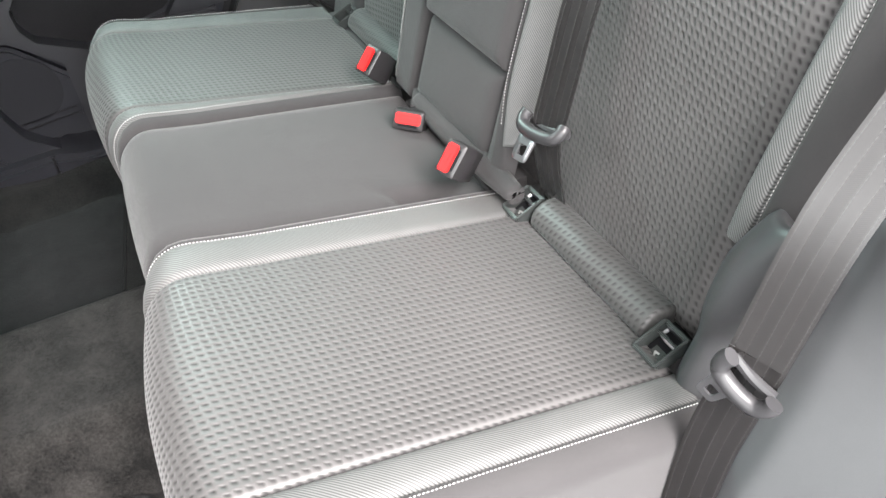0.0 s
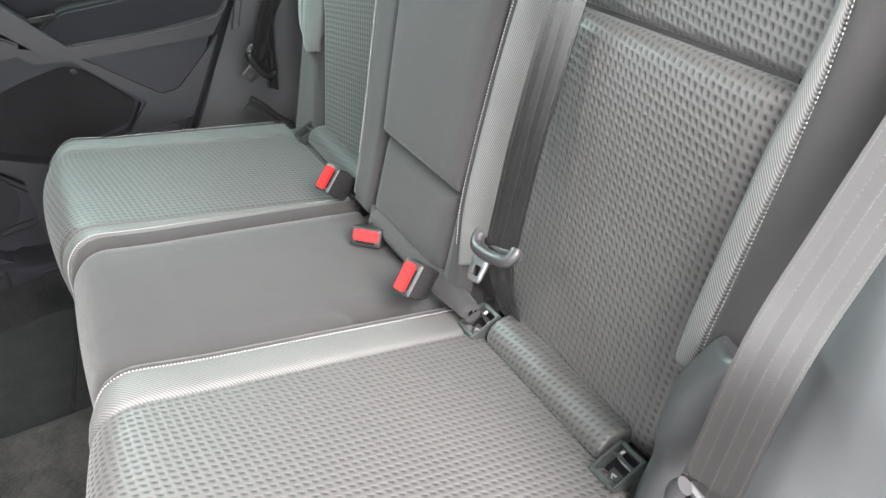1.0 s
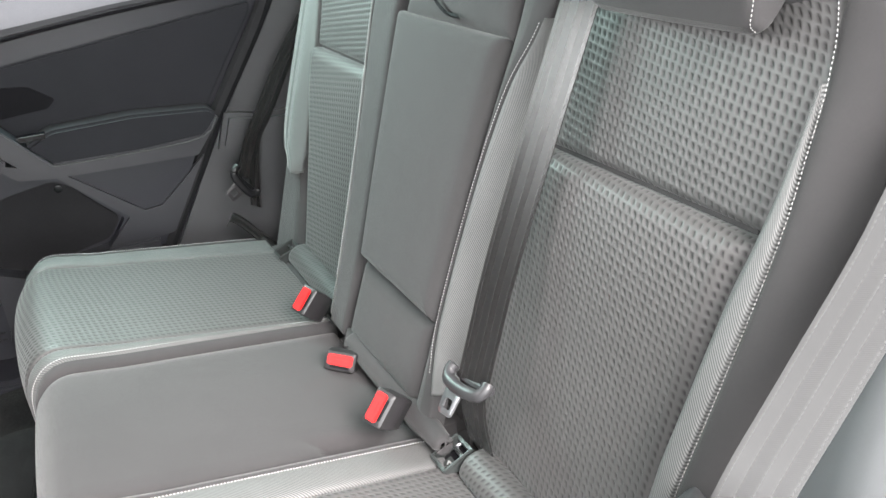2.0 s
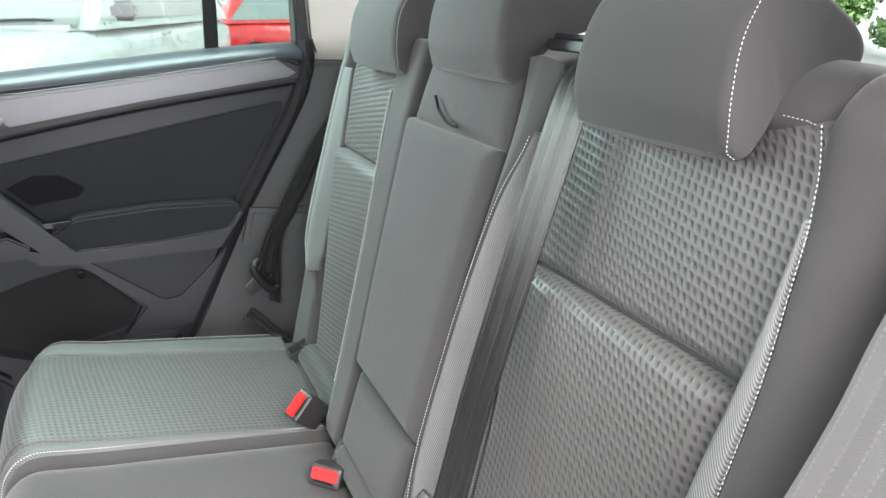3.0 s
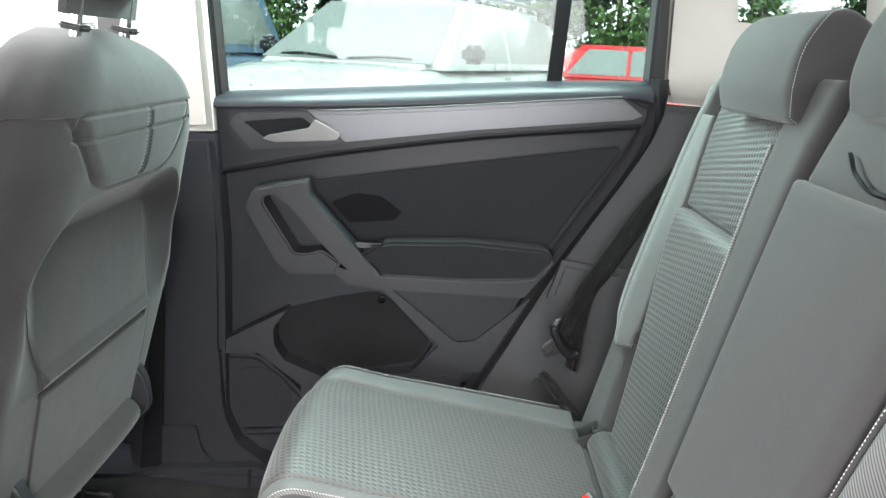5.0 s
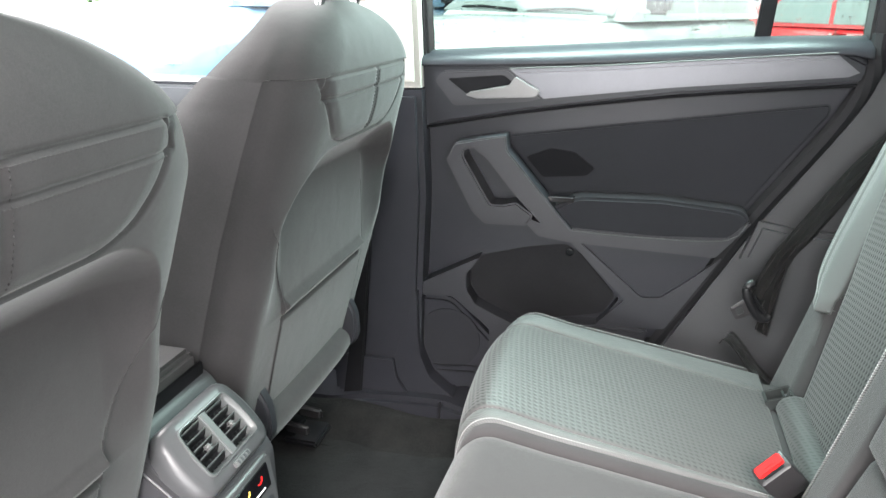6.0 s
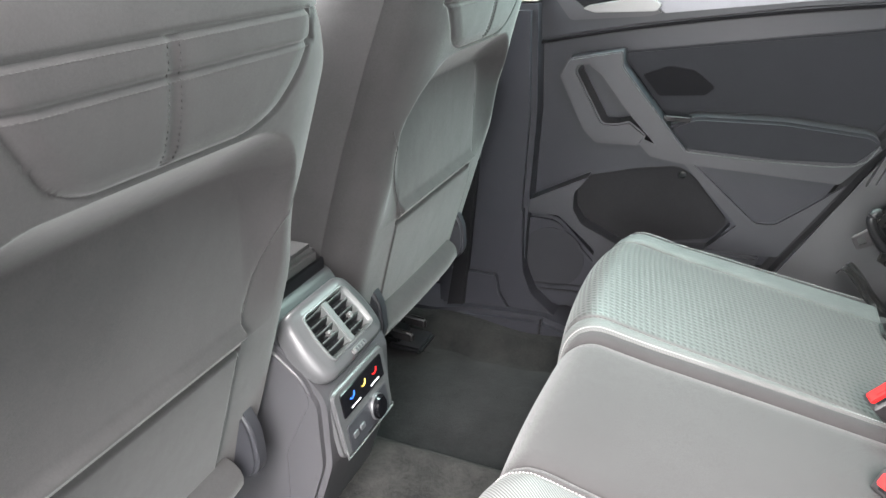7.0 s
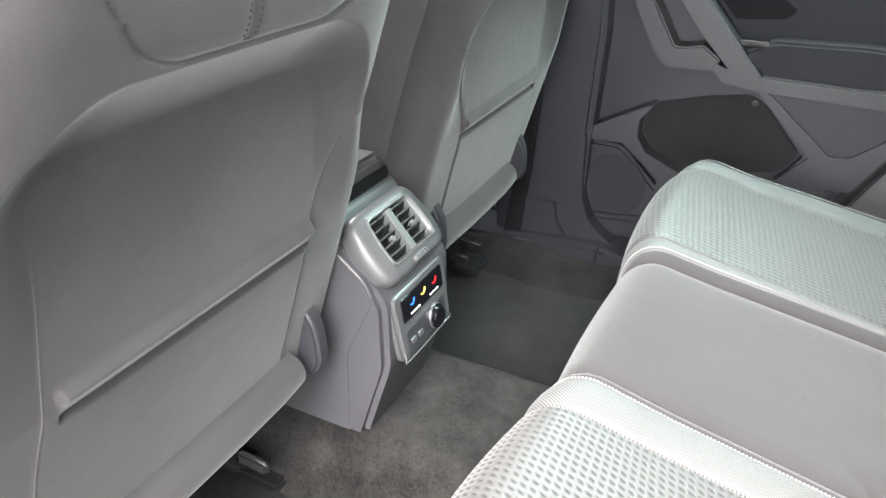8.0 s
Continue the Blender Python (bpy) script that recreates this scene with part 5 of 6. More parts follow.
    zs = np.concatenate([np.linspace(0.575, 0.775, 14), np.linspace(0.780, 0.83, 30), np.linspace(0.84, 0.97, 16), np.linspace(0.974, 1.042, 30), np.linspace(1.0432, 1.056, 12), np.linspace(1.059, 1.107, 16), np.linspace(1.1085, 1.148, 34), np.linspace(1.152, 1.236, 22)])
    ks = np.concatenate([np.linspace(-1, -0.80, 9), np.linspace(-0.78, -0.50, 44), np.linspace(-0.48, -0.10, 50), np.linspace(-0.08, 0.08, 16), np.linspace(0.10, 0.48, 50), np.linspace(0.50, 0.78, 44), np.linspace(0.80, 1, 9)])
    rows = []
    for z in zs:
        ring, deep = [], thick(z)
        for a in np.linspace(0, 1, 8):      # the side, from the front to the rear corner
            ring.append((rear(z, -1) - 0.004 - deep * (1 - a) ** 0.8, c + s * (-span(z, -1) - 0.014 * math.sin(a * 2.6) * min(1, deep / 0.1)), z))
        for k in ks:
            drop = 0.016 * (1 - math.sqrt(max(0, 1 - max(0, (abs(k) - 0.88) / 0.12) ** 2)))
            ring.append((rear(z, k) - drop, c + s * span(z, k) * k, z))
        for a in np.linspace(1, 0, 8):
            ring.append((rear(z, 1) - 0.020 - deep * (1 - a) ** 0.8, c + s * (span(z, 1) + 0.014 * math.sin(a * 2.6) * min(1, deep / 0.1)), z))
        rows.append(ring)
    n = len(rows[0])
    verts = [v for r in rows for v in r]
    uv = [(v[1] + (v[0] if i % n in (*range(8), *range(n - 8, n)) else 0), v[2]) for i, v in enumerate(verts)]
    faces = [(i * n + j, i * n + (j + 1) % n, (i + 1) * n + (j + 1) % n, (i + 1) * n + j) for i in range(len(rows) - 1) for j in range(n)]
    faces += [tuple(range(n))[::-1], tuple((len(rows) - 1) * n + j for j in range(n))]
    if s < 0:
        faces = [f[::-1] for f in faces]
    part("backrest", mesh_of("backrest", verts, faces, uv), M["seatback"], t, "grey cloth seat back")
    on = lambda z, k, out=0.0004: (rear(z, k) + out, c + s * span(z, k) * k, z)
    # twin seam down the middle of the pad
    for dk in (-0.024, 0.024):
        part("stitching", stitches([on(z, 0.02 + dk) for z in np.linspace(1.052, 1.141, 26)], 0.005, 0.0036, 0.0008), M["thread"], t, "dark twin stitching")
    for z0 in (1.1095, 1.1365):
        part("stitching", stitches([on(z0, k, 0.0002) for k in np.linspace(-0.71, 0.71, 40)], 0.0042, 0.003, 0.0006), M["seatback"], t, "tone-in-tone stitching")
    part("seam", tube([on(z, seam_in(z)) for z in np.linspace(0.62, 0.955, 40)], 0.0008, 6, 1), M["seatback"], t)
    part("seam", tube([on(z, -seam_out(z)) for z in np.linspace(0.62, 0.93, 40)], 0.0008, 6, 1), M["seatback"], t)
    r = [(rear(0.60, k * 0.6) + 0.004, c + 0.160 * k, 0.602 + 0.004 * k * k) for k in np.linspace(-1, 1, 9)]
    part("lower_roll", tube(r, 0.027, 16, 3), M["seatback"], t, "rolled cloth lower edge")
    for d in (-1, 1):
        ear = rounded([(-0.10, -0.045), (0.020, -0.045), (0.034, -0.020), (0.030, 0.030), (0.012, 0.062), (-0.10, 0.062)], 0.014)
        part("hinge_cover", prism(ear, pose(rear(0.60, 0), c + d * 0.183, 0.625, 90, 0, 0), 0.020, 0.005, 3), M["plastic"], t, "charcoal plastic hinge cover")
        y0 = c + d * 0.190 + (0.02 if c < 0 else 0.0)
        rail = part("rail", block((0.42, 0.066, 0.018), (-1.095, y0, FLOOR + 0.030), (0, 0, 0), 0.004), M["matt"], t, "black steel seat rail")
        for dy in (-0.033, 0.033):
            part("rail_lip", block((0.055, 0.013, 0.026), (-0.875, y0 + dy, FLOOR + 0.048), (0, 4, 0), 0.006, 3), M["buckle"], rail, "satin black rail end")
        part("rail_bracket", block((0.075, 0.084, 0.014), (-0.868, y0, FLOOR + 0.018), (0, 0, 0), 0.005), M["black"], rail)
        part("rail_plate", block((0.030, 0.074, 0.030), (-0.925, y0, FLOOR + 0.046), (0, 0, 0), 0.004), M["matt"], rail)
    part("cushion", block((0.46, 0.46, 0.14), (-1.12, c, 0.57), (0, 6, 0), 0.05, 4), M["cloth"], t)
    part("cushion_frame", block((0.40, 0.34, 0.08), (-1.12, c, 0.46), (0, 0, 0), 0.02), M["black"], t)
    if c > 0:
        part("label_tag", block((0.003, 0.026, 0.016), (-0.885, c + 0.183, 0.444), (0, 0, 20), 0.001), M["paper"], t, "small white label")
    h = part("headrest", block((0.10, 0.28, 0.18), (-0.685, c + s * 0.01, 1.340), (0, 10, 0), 0.045, 5), M["cloth"], t, "grey cloth headrest")
    for d in (-0.068, 0.068):
        part("post", tube([(-0.71, c + d, 1.19), (-0.69, c + d, 1.33)], 0.007, 12, 2), M["chrome"], h, "chrome headrest post")
        part("post_collar", block((0.03, 0.03, 0.008), (-0.704, c + d, 1.237), (0, 10, 0), 0.003), M["black"], h)
    return t


front_seat("grey cloth front seat beside the open doorway", -0.378, 1)
front_seat("grey cloth front seat beside the far pillar", 0.328, -1)


# ---- centre console ----
def console():
    t = thing("center_console", "charcoal centre console with rear air vents", "console")
    c = -0.042
    side = [(-1.45, 0.42), (-0.738, 0.42), (-0.715, 0.50), (-0.694, 0.572), (-0.698, 0.664), (-0.706, 0.680), (-0.764, 0.734), (-0.785, 0.762), (-0.80, 0.768), (-1.45, 0.764)]
    part("body", prism(rounded(side, 0.012, 5), WALLM(c - 0.088), 0.176, 0.009, 4), M["consoleshade"], t)
    part("side_panel", prism(rounded([(-1.40, 0.425), (-0.753, 0.425), (-0.752, 0.582), (-0.712, 0.670), (-0.726, 0.700), (-0.775, 0.738), (-1.40, 0.735)], 0.012), WALLM(c - 0.0892), 0.01, 0.003, 3), M["consoleshade"], t)
    part("armrest_lid", block((0.42, 0.172, 0.04), (-1.008, c, 0.776), (0, -1, 0), 0.010, 3), M["cloth"], t, "grey cloth armrest lid")
    part("lid_gap", block((0.006, 0.166, 0.02), (-0.793, c, 0.770), (0, 0, 0), 0.001), M["matt"], t)
    # hood with the two air vents, on the slope
    m = Matrix.Translation((-0.7265, c, 0.7285)) @ Matrix(((0, -0.683, 0.730, 0), (1, 0, 0, 0), (0, 0.730, 0.683, 0), (0, 0, 0, 1)))
    W, Hh = 0.048, 0.033
    six = lambda a, b, d, e, f: [(-a, d), (a, d), (b, 0.0), (e, f), (-e, f), (-b, 0.0)]
    outer = rounded(six(0.073, 0.079, -0.047, 0.069, 0.050), 0.020, 5)
    hole = rounded(six(W, W + 0.001, -Hh + 0.006, W - 0.003, Hh), 0.008, 5)
    part("vent_hood", loft([(scaled(outer, 1.03, 0.80), -0.030), (scaled(outer, 1.055, 1.03), -0.012), (scaled(outer, 1.035), -0.003), (scaled(outer, 0.985), 0.003), (scaled(outer, 0.90), 0.0062), (scaled(hole, 1.19, 1.16), 0.0075), (scaled(hole, 1.15, 1.12), 0.0095)], m, False), M["console"], t, "rounded charcoal vent hood")
    part("vent_frame", loft([(scaled(hole, 1.17, 1.14), 0.0078), (scaled(hole, 1.155, 1.125), 0.0105), (scaled(hole, 1.12, 1.09), 0.0108), (scaled(hole, 1.03, 1.02), 0.0075), (hole, 0.004), (scaled(hole, 0.99), -0.016)], m, False), M["satin"], t, "satin grey vent frame")
    part("vent_duct", prism(scaled(hole, 1.01), m @ pose(0, 0, -0.013), 0.004, 0), M["matt"], t)
    part("vent_divider", prism(rounded([(-0.0065, -Hh + 0.004), (0.0065, -Hh + 0.004), (0.0065, Hh + 0.002), (-0.0065, Hh + 0.002)], 0.002), m @ pose(0, 0, 0.0085), 0.018, 0.003, 3), M["satin"], t, "satin grey vent divider")
    for side_ in (-1, 1):
        for k in range(5):
            y = -Hh + 0.0115 + k * 0.0118
            bm = block((0.041, 0.010, 0.0014), (side_ * 0.0265, y, -0.001), (52, 0, 0), 0.0007)
            bmesh.ops.transform(bm, matrix=m, verts=bm.verts)
            part("vent_slat", bm, M["black"], t)
            # paler tubes stand in for light reflected by the slats' front edges
            ends = [tuple(m @ Vector((side_ * 0.0265 + dx_, y + 0.0044, 0.0046))) for dx_ in (-0.0200, 0.0200)]
            part("slat_glint", tube(ends, 0.0009, 6, 1), M["satin"], t)
        for k in range(5):
            bm = block((0.0016, 0.06, 0.010), (side_ * (0.0105 + 0.0080 * k), 0.0, -0.008), (0, 0, 0), 0.0005)
            bmesh.ops.transform(bm, matrix=m, verts=bm.verts)
            part("vent_vane", bm, M["black"], t)
        bm = block((0.011, 0.007, 0.012), (side_ * 0.0265, -0.0005, 0.0065), (0, 0, 0), 0.003, 3)
        bmesh.ops.transform(bm, matrix=m, verts=bm.verts)
        part("vent_tab", bm, M["lever"], t, "small bright vent tab")
    wheel = part("thumb_wheel", prism(rounded([(-0.016, -0.043), (0.016, -0.043), (0.016, -0.036), (-0.016, -0.036)], 0.002), m @ pose(0, 0, 0.012), 0.008, 0.002), M["lever"], t, "ribbed vent thumb wheel")
    for k in range(4):
        part("wheel_rib", prism([(-0.0125 + 0.007 * k, -0.042), (-0.0095 + 0.007 * k, -0.042), (-0.0095 + 0.007 * k, -0.037), (-0.0125 + 0.007 * k, -0.037)], m @ pose(0, 0, 0.0128), 0.002, 0), M["plastic"], wheel)
    # switch panel below the vents
    n = Matrix.Translation((-0.686, c, 0.622)) @ Matrix(((0, -0.19, 0.982, 0), (1, 0, 0, 0), (0, 0.982, 0.19, 0), (0, 0, 0, 1)))
    part("switch_plate", prism(rounded([(-0.068, -0.048), (0.068, -0.048), (0.074, 0.052), (-0.074, 0.052)], 0.014), n, 0.012, 0.005, 3), M["console"], t, "satin grey switch plate")
    disp = part("climate_display", prism(rounded([(-0.056, 0.008), (0.056, 0.008), (0.056, 0.042), (-0.056, 0.042)], 0.003), n @ pose(0, 0, 0.002), 0.004, 0.001), M["gloss"], t, "gloss black heated seat switch panel")
    for x, mt in ((-0.03, "bluelight"), (0.0, "amber"), (0.032, "red")):
        part("symbol", prism([(x - 0.006, 0.0255), (x - 0.001, 0.0235), (x + 0.005, 0.0265), (x + 0.0065, 0.0315), (x + 0.005, 0.032), (x + 0.003, 0.0275), (x - 0.001, 0.0255), (x - 0.0055, 0.027)], n @ pose(0, 0, 0.0028), 0.001, 0), M[mt], disp)
    for x in (-0.025, 0.028):
        part("key_bar", prism([(x - 0.012, 0.013), (x + 0.012, 0.013), (x + 0.012, 0.0145), (x - 0.012, 0.0145)], n @ pose(0, 0, 0.0028), 0.001, 0), M["paper"], disp)
    part("socket_plate", prism(rounded([(-0.056, -0.043), (0.054, -0.043), (0.056, -0.004), (-0.056, -0.004)], 0.006), n @ pose(0, 0, 0.0012), 0.004, 0.001), M["plastic"], t)
    ring_ = [(0.022 + 0.017 * math.cos(a / 12 * math.pi), -0.022 + 0.017 * math.sin(a / 12 * math.pi)) for a in range(24)]
    sock = part("power_socket", prism(ring_, n @ pose(0, 0, 0.010), 0.014, 0.004, 3), M["gloss"], t, "round black power socket cap")
    part("socket_rim", prism([(0.022 + 0.0185 * math.cos(a / 12 * math.pi), -0.022 + 0.0185 * math.sin(a / 12 * math.pi)) for a in range(24)], n @ pose(0, 0, 0.004), 0.006, 0.001), M["steel"], sock)
    for x in (-0.040, -0.022):
        part("usb_port", prism(rounded([(x - 0.006, -0.028), (x + 0.006, -0.028), (x + 0.006, -0.020), (x - 0.006, -0.020)], 0.002), n @ pose(0, 0, 0.003), 0.003, 0.0005), M["steel"], t, "small steel charging port")
    part("plate_edge", tube([tuple(n @ Vector(p)) for p in ((-0.066, -0.030, 0.0005), (-0.064, -0.042, 0.0), (-0.055, -0.0475, -0.001), (0.055, -0.0475, -0.001), (0.064, -0.042, 0.0))], 0.0012, 6, 3), M["satin"], t)


console()

# ---- floor mats ----
mat_far = part("floor_mat", prism(rounded([(-1.25, 0.15), (-0.55, 0.165), (-0.50, 0.522), (-0.70, 0.515), (-0.758, 0.50), (-0.785, 0.455), (-0.83, 0.44), (-1.25, 0.43)], 0.03), pose(0, 0, FLOOR + 0.008), 0.008, 0.003), M["mat"])
tagged(mat_far, "black textile floor mat in the far footwell", "floor mat")
mat_near = part("floor_mat", prism(rounded([(-1.25, -0.62), (-0.56, -0.62), (-0.56, -0.20), (-1.25, -0.20)], 0.04), pose(0, 0, FLOOR + 0.008), 0.008, 0.003), M["mat"])
tagged(mat_near, "black textile floor mat in the near footwell", "floor mat")


def kick(u, v):
    """Carpet that climbs from the footwell to the far sill."""
    x = lerp(-1.25, -0.42, u)
    return x, lerp(0.50, 0.613, v) + 0.010 * math.sin(x * 21) * (1 - v), FLOOR + 0.046 * sweep(0.2, 0.8, v) + 0.005 * math.sin(x * 27 + v * 3) + 0.012 * math.exp(-((x + 0.83) / 0.06) ** 2) * v


tagged(panel("carpet_kick", kick, 40, 14, M["carpet"], None, edge=0.003, sink=0.001, skirt=0.02), "charcoal carpet climbing to the far sill", "floor", kind="structure")

# ---- outside ----
ground = part("ground", block((160, 160, 0.4), (0, 0, -0.2), bevel=0), M["asphalt"])
tagged(ground, "wet grey asphalt of the car park", "ground", kind="structure")


def parked_car(label, paint, m, L=4.4, W=1.82, H=1.65, bonnet=1.02, hood=1.15, screen=0.75, tail=0.5, rails=True):
    """A parked car whose nose points along its own -y; origin on the ground below its front bumper's middle."""
    t = thing("parked_car", label, "car", "parked cars")
    t.matrix_world = m
    st = [(0.0, 0.72, 0.42, 0.74), (0.06, 0.82, 0.30, 0.86), (0.30, 0.95, 0.26, bonnet - 0.10), (hood * 0.7, 1.0, 0.25, bonnet - 0.02), (hood, 1.0, 0.25, bonnet), (L * 0.5, 1.0, 0.25, bonnet - 0.01), (L * 0.8, 1.0, 0.25, bonnet + 0.02), (L - 0.08, 0.95, 0.32, bonnet), (L, 0.85, 0.45, bonnet - 0.08)]
    ys = np.linspace(0, L, 28)
    col = lambda i: np.interp(ys, [s[0] for s in st], [s[i] for s in st])
    w, lo, hi = col(1) * W / 2, col(2), col(3)
    verts, faces, n = [], [], 18
    for y, a, b, c in zip(ys, w, lo, hi):
        for k in range(n):
            q = 2 * math.pi * k / n
            cx, cz = math.copysign(abs(math.cos(q)) ** 0.35, math.cos(q)), math.copysign(abs(math.sin(q)) ** 0.35, math.sin(q))
            verts.append((a * cx, y, (b + c) / 2 + (c - b) / 2 * cz))
    for i in range(len(ys) - 1):
        for k in range(n):
            faces.append((i * n + k, i * n + (k + 1) % n, (i + 1) * n + (k + 1) % n, (i + 1) * n + k))
    faces += [tuple(range(n)), tuple((len(ys) - 1) * n + k for k in range(n))[::-1]]
    part("body", mesh_of("body", verts, faces), paint, t)
    # cabin
    y0, y1, y2, y3 = hood - 0.08, hood + screen, L - tail, L - 0.1
    wb, wt, zb, zt = W / 2 - 0.05, W / 2 - 0.22, bonnet - 0.03, H
    base = [(-wb, y0), (wb, y0), (wb, y3), (-wb, y3)]
    topo = [(-wt, y1), (wt, y1), (wt, y2), (-wt, y2)]
    bm = bmesh.new()
    b4, t4 = [bm.verts.new((*p, zb)) for p in base], [bm.verts.new((*p, zt)) for p in topo]
    bm.faces.new(t4)
    for i in range(4):
        j = (i + 1) % 4
        bm.faces.new((b4[i], b4[j], t4[j], t4[i]))
    bmesh.ops.recalc_face_normals(bm, faces=bm.faces)
    bmesh.ops.bevel(bm, geom=[e for e in bm.edges if any(v.co.z > zb + 0.1 for v in e.verts)], offset=0.11, segments=5, affect="EDGES")
    part("cabin", bm, paint, t)
    def quad(name, p, out=0.006, mat_="carglass", lab=""):
        p = [Vector(q) for q in p]
        nrm = (p[1] - p[0]).cross(p[3] - p[0]).normalized()
        bm = bmesh.new()
        a, b = [bm.verts.new(q + nrm * out) for q in p], [bm.verts.new(q - nrm * 0.02) for q in p]
        bm.faces.new(a)
        bm.faces.new(b[::-1])
        for i in range(4):
            bm.faces.new((a[i], b[i], b[(i + 1) % 4], a[(i + 1) % 4]))
        part(name, bm, M[mat_], t, lab)
    def at(s, y, f):
        """A point on the cabin's flank s (-1, 1): y along, f from belt to roof."""
        return s * lerp(wb, wt, f), y, lerp(zb, zt, f)
    f0, f1 = 0.10, 0.86
    scr = lambda x, f: (x * lerp(wb, wt, f), lerp(y0, y1, f), lerp(zb, zt, f))
    quad("windscreen", [scr(-0.93, 0.07), scr(0.93, 0.07), scr(0.89, 0.93), scr(-0.89, 0.93)], lab="windscreen with the sky's reflection in its grey colour")
    for s in (-1, 1):
        a0, a1 = lerp(y0, y1, f0) + 0.22, lerp(y0, y1, f1) + 0.12
        mid_, end = hood + screen + 0.75, L - tail - 0.1
        for p, q, r_, u in ((a0, a1, mid_ - 0.03, mid_ - 0.03), (mid_ + 0.03, mid_ + 0.03, end - 0.15, end + 0.18)):
            c4 = [at(s, p, f0), at(s, u, f0), at(s, r_, f1), at(s, q, f1)]
            quad("side_window", c4 if s > 0 else c4[::-1], lab="dark side window")
        part("mirror", block((0.20, 0.11, 0.15), (s * (W / 2 + 0.08), y0 + 0.42, bonnet + 0.10), (0, 0, 0), 0.04, 3), M["black"], t, "black door mirror")
        for yw in (0.85, L - 0.85):
            wh = [(0.33 * math.cos(a / 12 * math.pi), 0.33 * math.sin(a / 12 * math.pi)) for a in range(24)]
            tyre = part("wheel", prism(wh, pose(s * (W / 2 + 0.01), yw, 0.33, 90, 0, 90 * s), 0.22, 0.03, 3), M["rubber"], t, "black tyre")
            part("rim", prism([(x * 0.66, y * 0.66) for x, y in wh], pose(s * (W / 2 + 0.016), yw, 0.33, 90, 0, 90 * s), 0.03, 0.01), M["steel"], tyre, "alloy rim")
        part("headlamp", block((0.34, 0.16, 0.14), (s * W * 0.36, 0.16, 0.72), (0, 0, s * 22), 0.04, 3), M["clearlens"], t, "clear headlamp")
        part("door_handle", block((0.03, 0.2, 0.03), (s * (W / 2 + 0.005), hood + 1.35, bonnet - 0.1), (0, 0, 0), 0.01), paint, t)
        if rails:
            part("roof_rail", tube([(s * (wt + 0.02), y1 + 0.1, zt - 0.01), (s * (wt + 0.03), y1 + 0.3, zt + 0.045), (s * (wt + 0.03), y2 - 0.3, zt + 0.045), (s * (wt + 0.02), y2 - 0.1, zt - 0.01)], 0.02, 8), M["chrome"], t, "silver roof rail")
        part("wiper", tube([(s * 0.05, y0 + 0.06, zb + 0.06), (s * 0.4, y0 + 0.08, zb + 0.08), (s * 0.62, y0 + 0.10, zb + 0.07)], 0.012, 6), M["black"], t, "black wiper")
    part("grille", block((0.7, 0.05, 0.22), (0, 0.03, 0.62), (0, 0, 0), 0.02), M["black"], t)
    return t


# grey base carries the bright sky that the parked cars' glass reflects
M["carglass"] = plain("sky_toned_car_glass", (0.22, 0.24, 0.235), 0.06, bump=0, coat=0.8)
M["clearlens"] = plain("headlamp_lens", (0.45, 0.46, 0.47), 0.1, bump=0, coat=0.5)

parked_car("white crossover parked nose-on beside the car", M["white"], pose(-1.60, 4.58, 0, 0, 0, -23.8), L=4.7, W=1.84, H=1.67, bonnet=1.12, hood=1.03, screen=0.83)
parked_car("blue van parked beyond the white crossover", M["blue"], pose(-4.6, 4.6, 0, 0, 0, -16), L=4.9, W=1.95, H=1.98, bonnet=1.15, hood=0.9, screen=0.6, rails=False)
parked_car("red hatchback parked far off by the hedge", M["redpaint"], pose(5.4, 12.5, 0, 0, 0, 75), L=4.1, W=1.78, H=1.48, bonnet=0.95, rails=False)
parked_car("white hatchback parked behind the car", M["white"], pose(6.5, -0.6, 0, 0, 0, -90), L=4.2, H=1.5, rails=False)


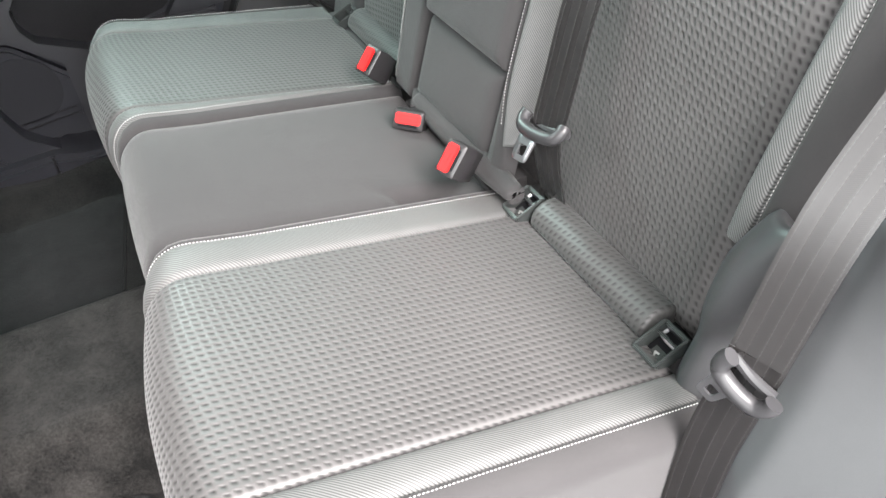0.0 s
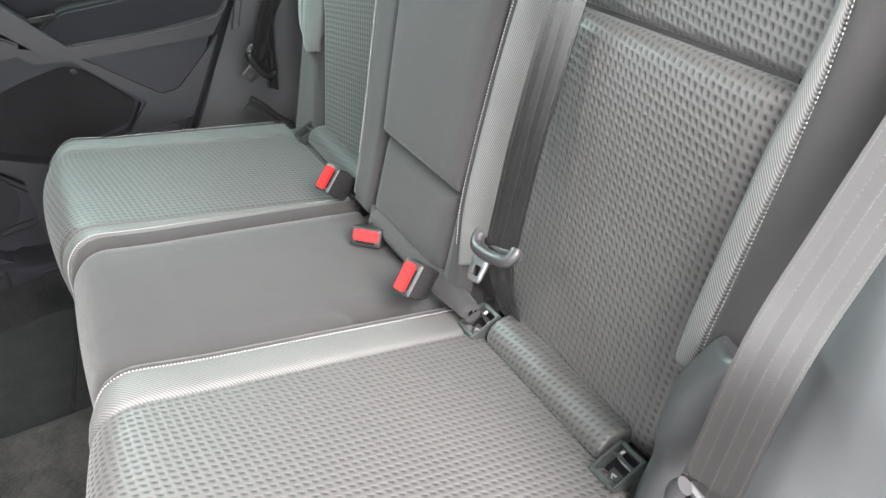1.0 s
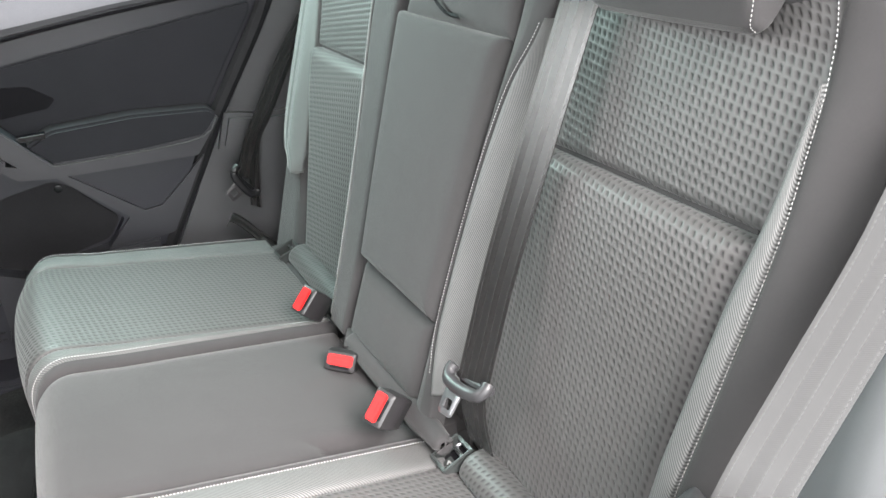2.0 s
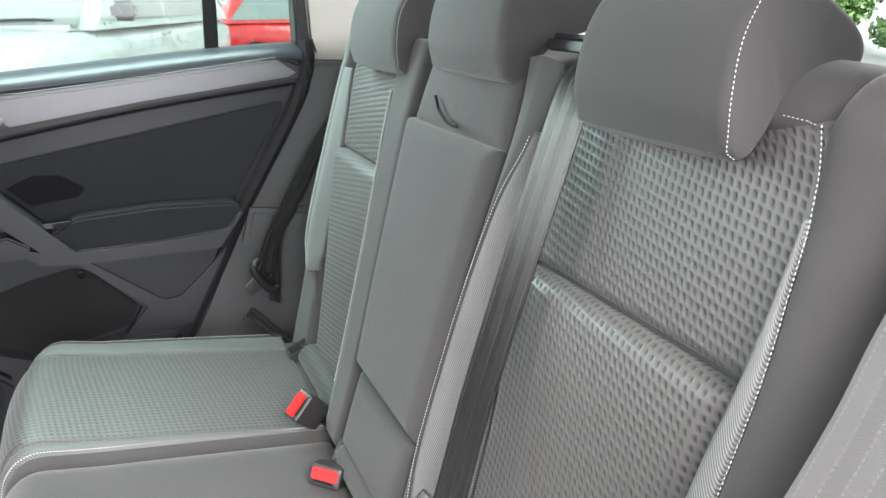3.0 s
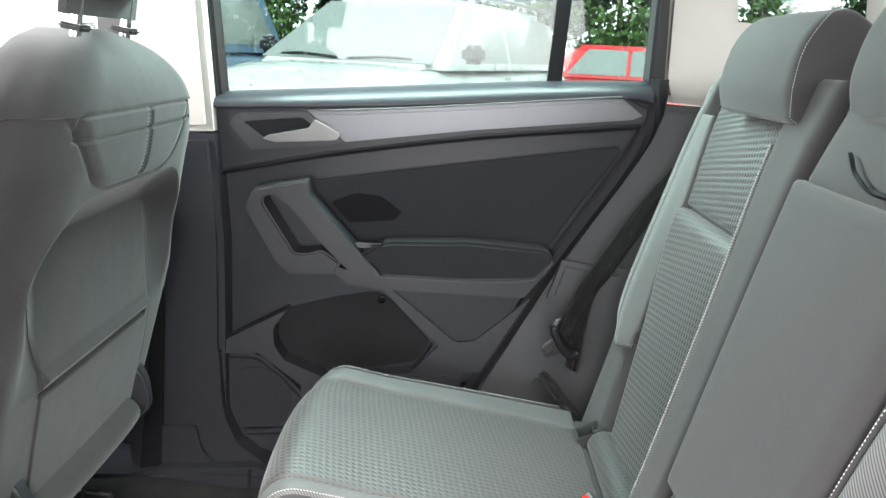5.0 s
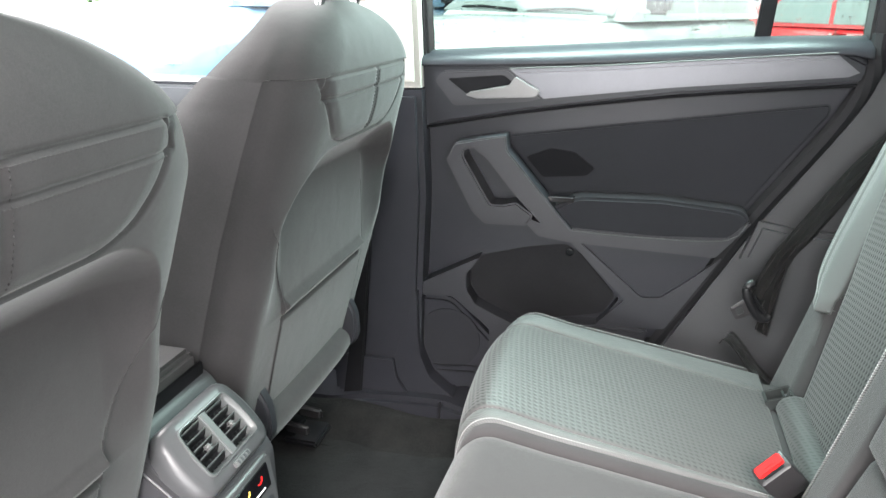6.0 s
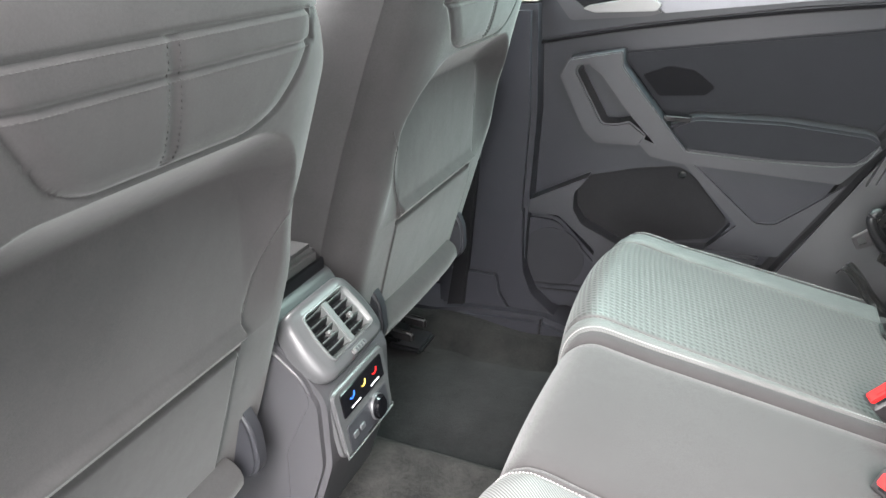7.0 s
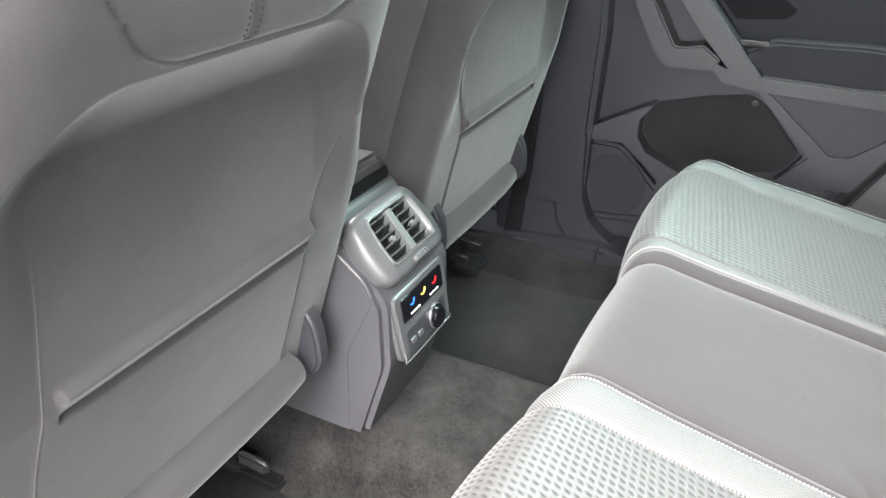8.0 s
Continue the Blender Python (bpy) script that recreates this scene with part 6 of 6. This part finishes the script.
def hedge(name, label, at, length, height, deep, n, seed):
    """A clipped hedge or row of trees: trunks with limbs and many small leaves in uneven clumps."""
    rng = np.random.RandomState(seed)
    t = thing(name, label, "hedge")
    t.matrix_world = at
    verts, faces = [], []
    clumps = [(rng.uniform(-length / 2, length / 2), rng.uniform(-deep / 2, deep / 2), rng.uniform(0.3, height), rng.uniform(0.35, 0.8)) for _ in range(int(length * height * 3.2))]
    for _ in range(n):
        c = clumps[rng.randint(len(clumps))]
        d = rng.normal(size=3)
        d *= c[3] * rng.uniform(0.5, 1.0) / np.linalg.norm(d)
        p = np.array(c[:3]) + d * (1, 0.8, 0.8)
        if p[2] < 0.05:
            continue
        a, b = rng.normal(size=3), rng.normal(size=3)
        a = a / np.linalg.norm(a) * rng.uniform(0.07, 0.12)
        b = np.cross(a, b)
        b = b / np.linalg.norm(b) * 0.055
        k = len(verts)
        verts += [p - a, p + b, p + a, p - b]
        faces.append((k, k + 1, k + 2, k + 3))
    leaves = part("leaves", mesh_of("leaves", verts, faces), M["leaf"], t, "dense green leaves")
    tagged(leaves, kind="stuff")
    for i in range(int(length / 1.6)):
        x = -length / 2 + 0.8 + i * 1.6
        part("trunk", tube([(x, 0, 0), (x + 0.05, 0.03, height * 0.4), (x - 0.08, 0, height * 0.8)], 0.07, 7), M["bark"], t)
    return t


hedge("hedge", "tall dense green hedge behind the parked cars", pose(4.5, 17, 0), 36, 4.4, 2.0, 130000, 3)
hedge("hedge", "tall green trees behind the tailgate", pose(16, -2, 0, 0, 0, 90), 26, 5.0, 2.5, 40000, 5)


# ---- rain on the far windows ----
def rain(name, label, m, w, h, n, seed, size=0.0022):
    """Drops that cling to a pane: small flattened domes, joined."""
    rng = np.random.RandomState(seed)
    verts, faces = [], []
    for _ in range(n):
        x, y, r = rng.uniform(0, w), rng.uniform(0, h), size * rng.uniform(0.35, 1.0) ** 1.5
        long = rng.uniform(1.0, 2.2)
        b = len(verts)
        for ring, (k, z) in enumerate(((1.0, 0.0), (0.7, 0.45))):
            for a in range(7):
                t = 2 * math.pi * a / 7
                verts.append(m @ Vector((x + r * k * math.cos(t), y + r * long * k * math.sin(t), r * z)))
        verts.append(m @ Vector((x, y, r * 0.6)))
        for a in range(7):
            c = (a + 1) % 7
            faces += [(b + a, b + c, b + 7 + c, b + 7 + a), (b + 7 + a, b + 7 + c, b + 14)]
    ob = part(name, mesh_of(name, verts, faces), M["drop"])
    return tagged(ob, label, "rain drops", kind="stuff")


drop, dnt, db = nodes_of("water_drop")
db.inputs["Base Color"].default_value = (1, 1, 1, 1)
db.inputs["Roughness"].default_value, db.inputs["IOR"].default_value, db.inputs["Transmission Weight"].default_value = 0.02, 1.33, 1.0
M["drop"] = drop
OUT = pose(0.12, 0.748, 1.15, 90, 0, 180)     # outer face of the far window
rain("rain_drops", "clear rain drops clinging to the rear door window", OUT, 0.80, 0.36, 2600, 11, 0.0017)
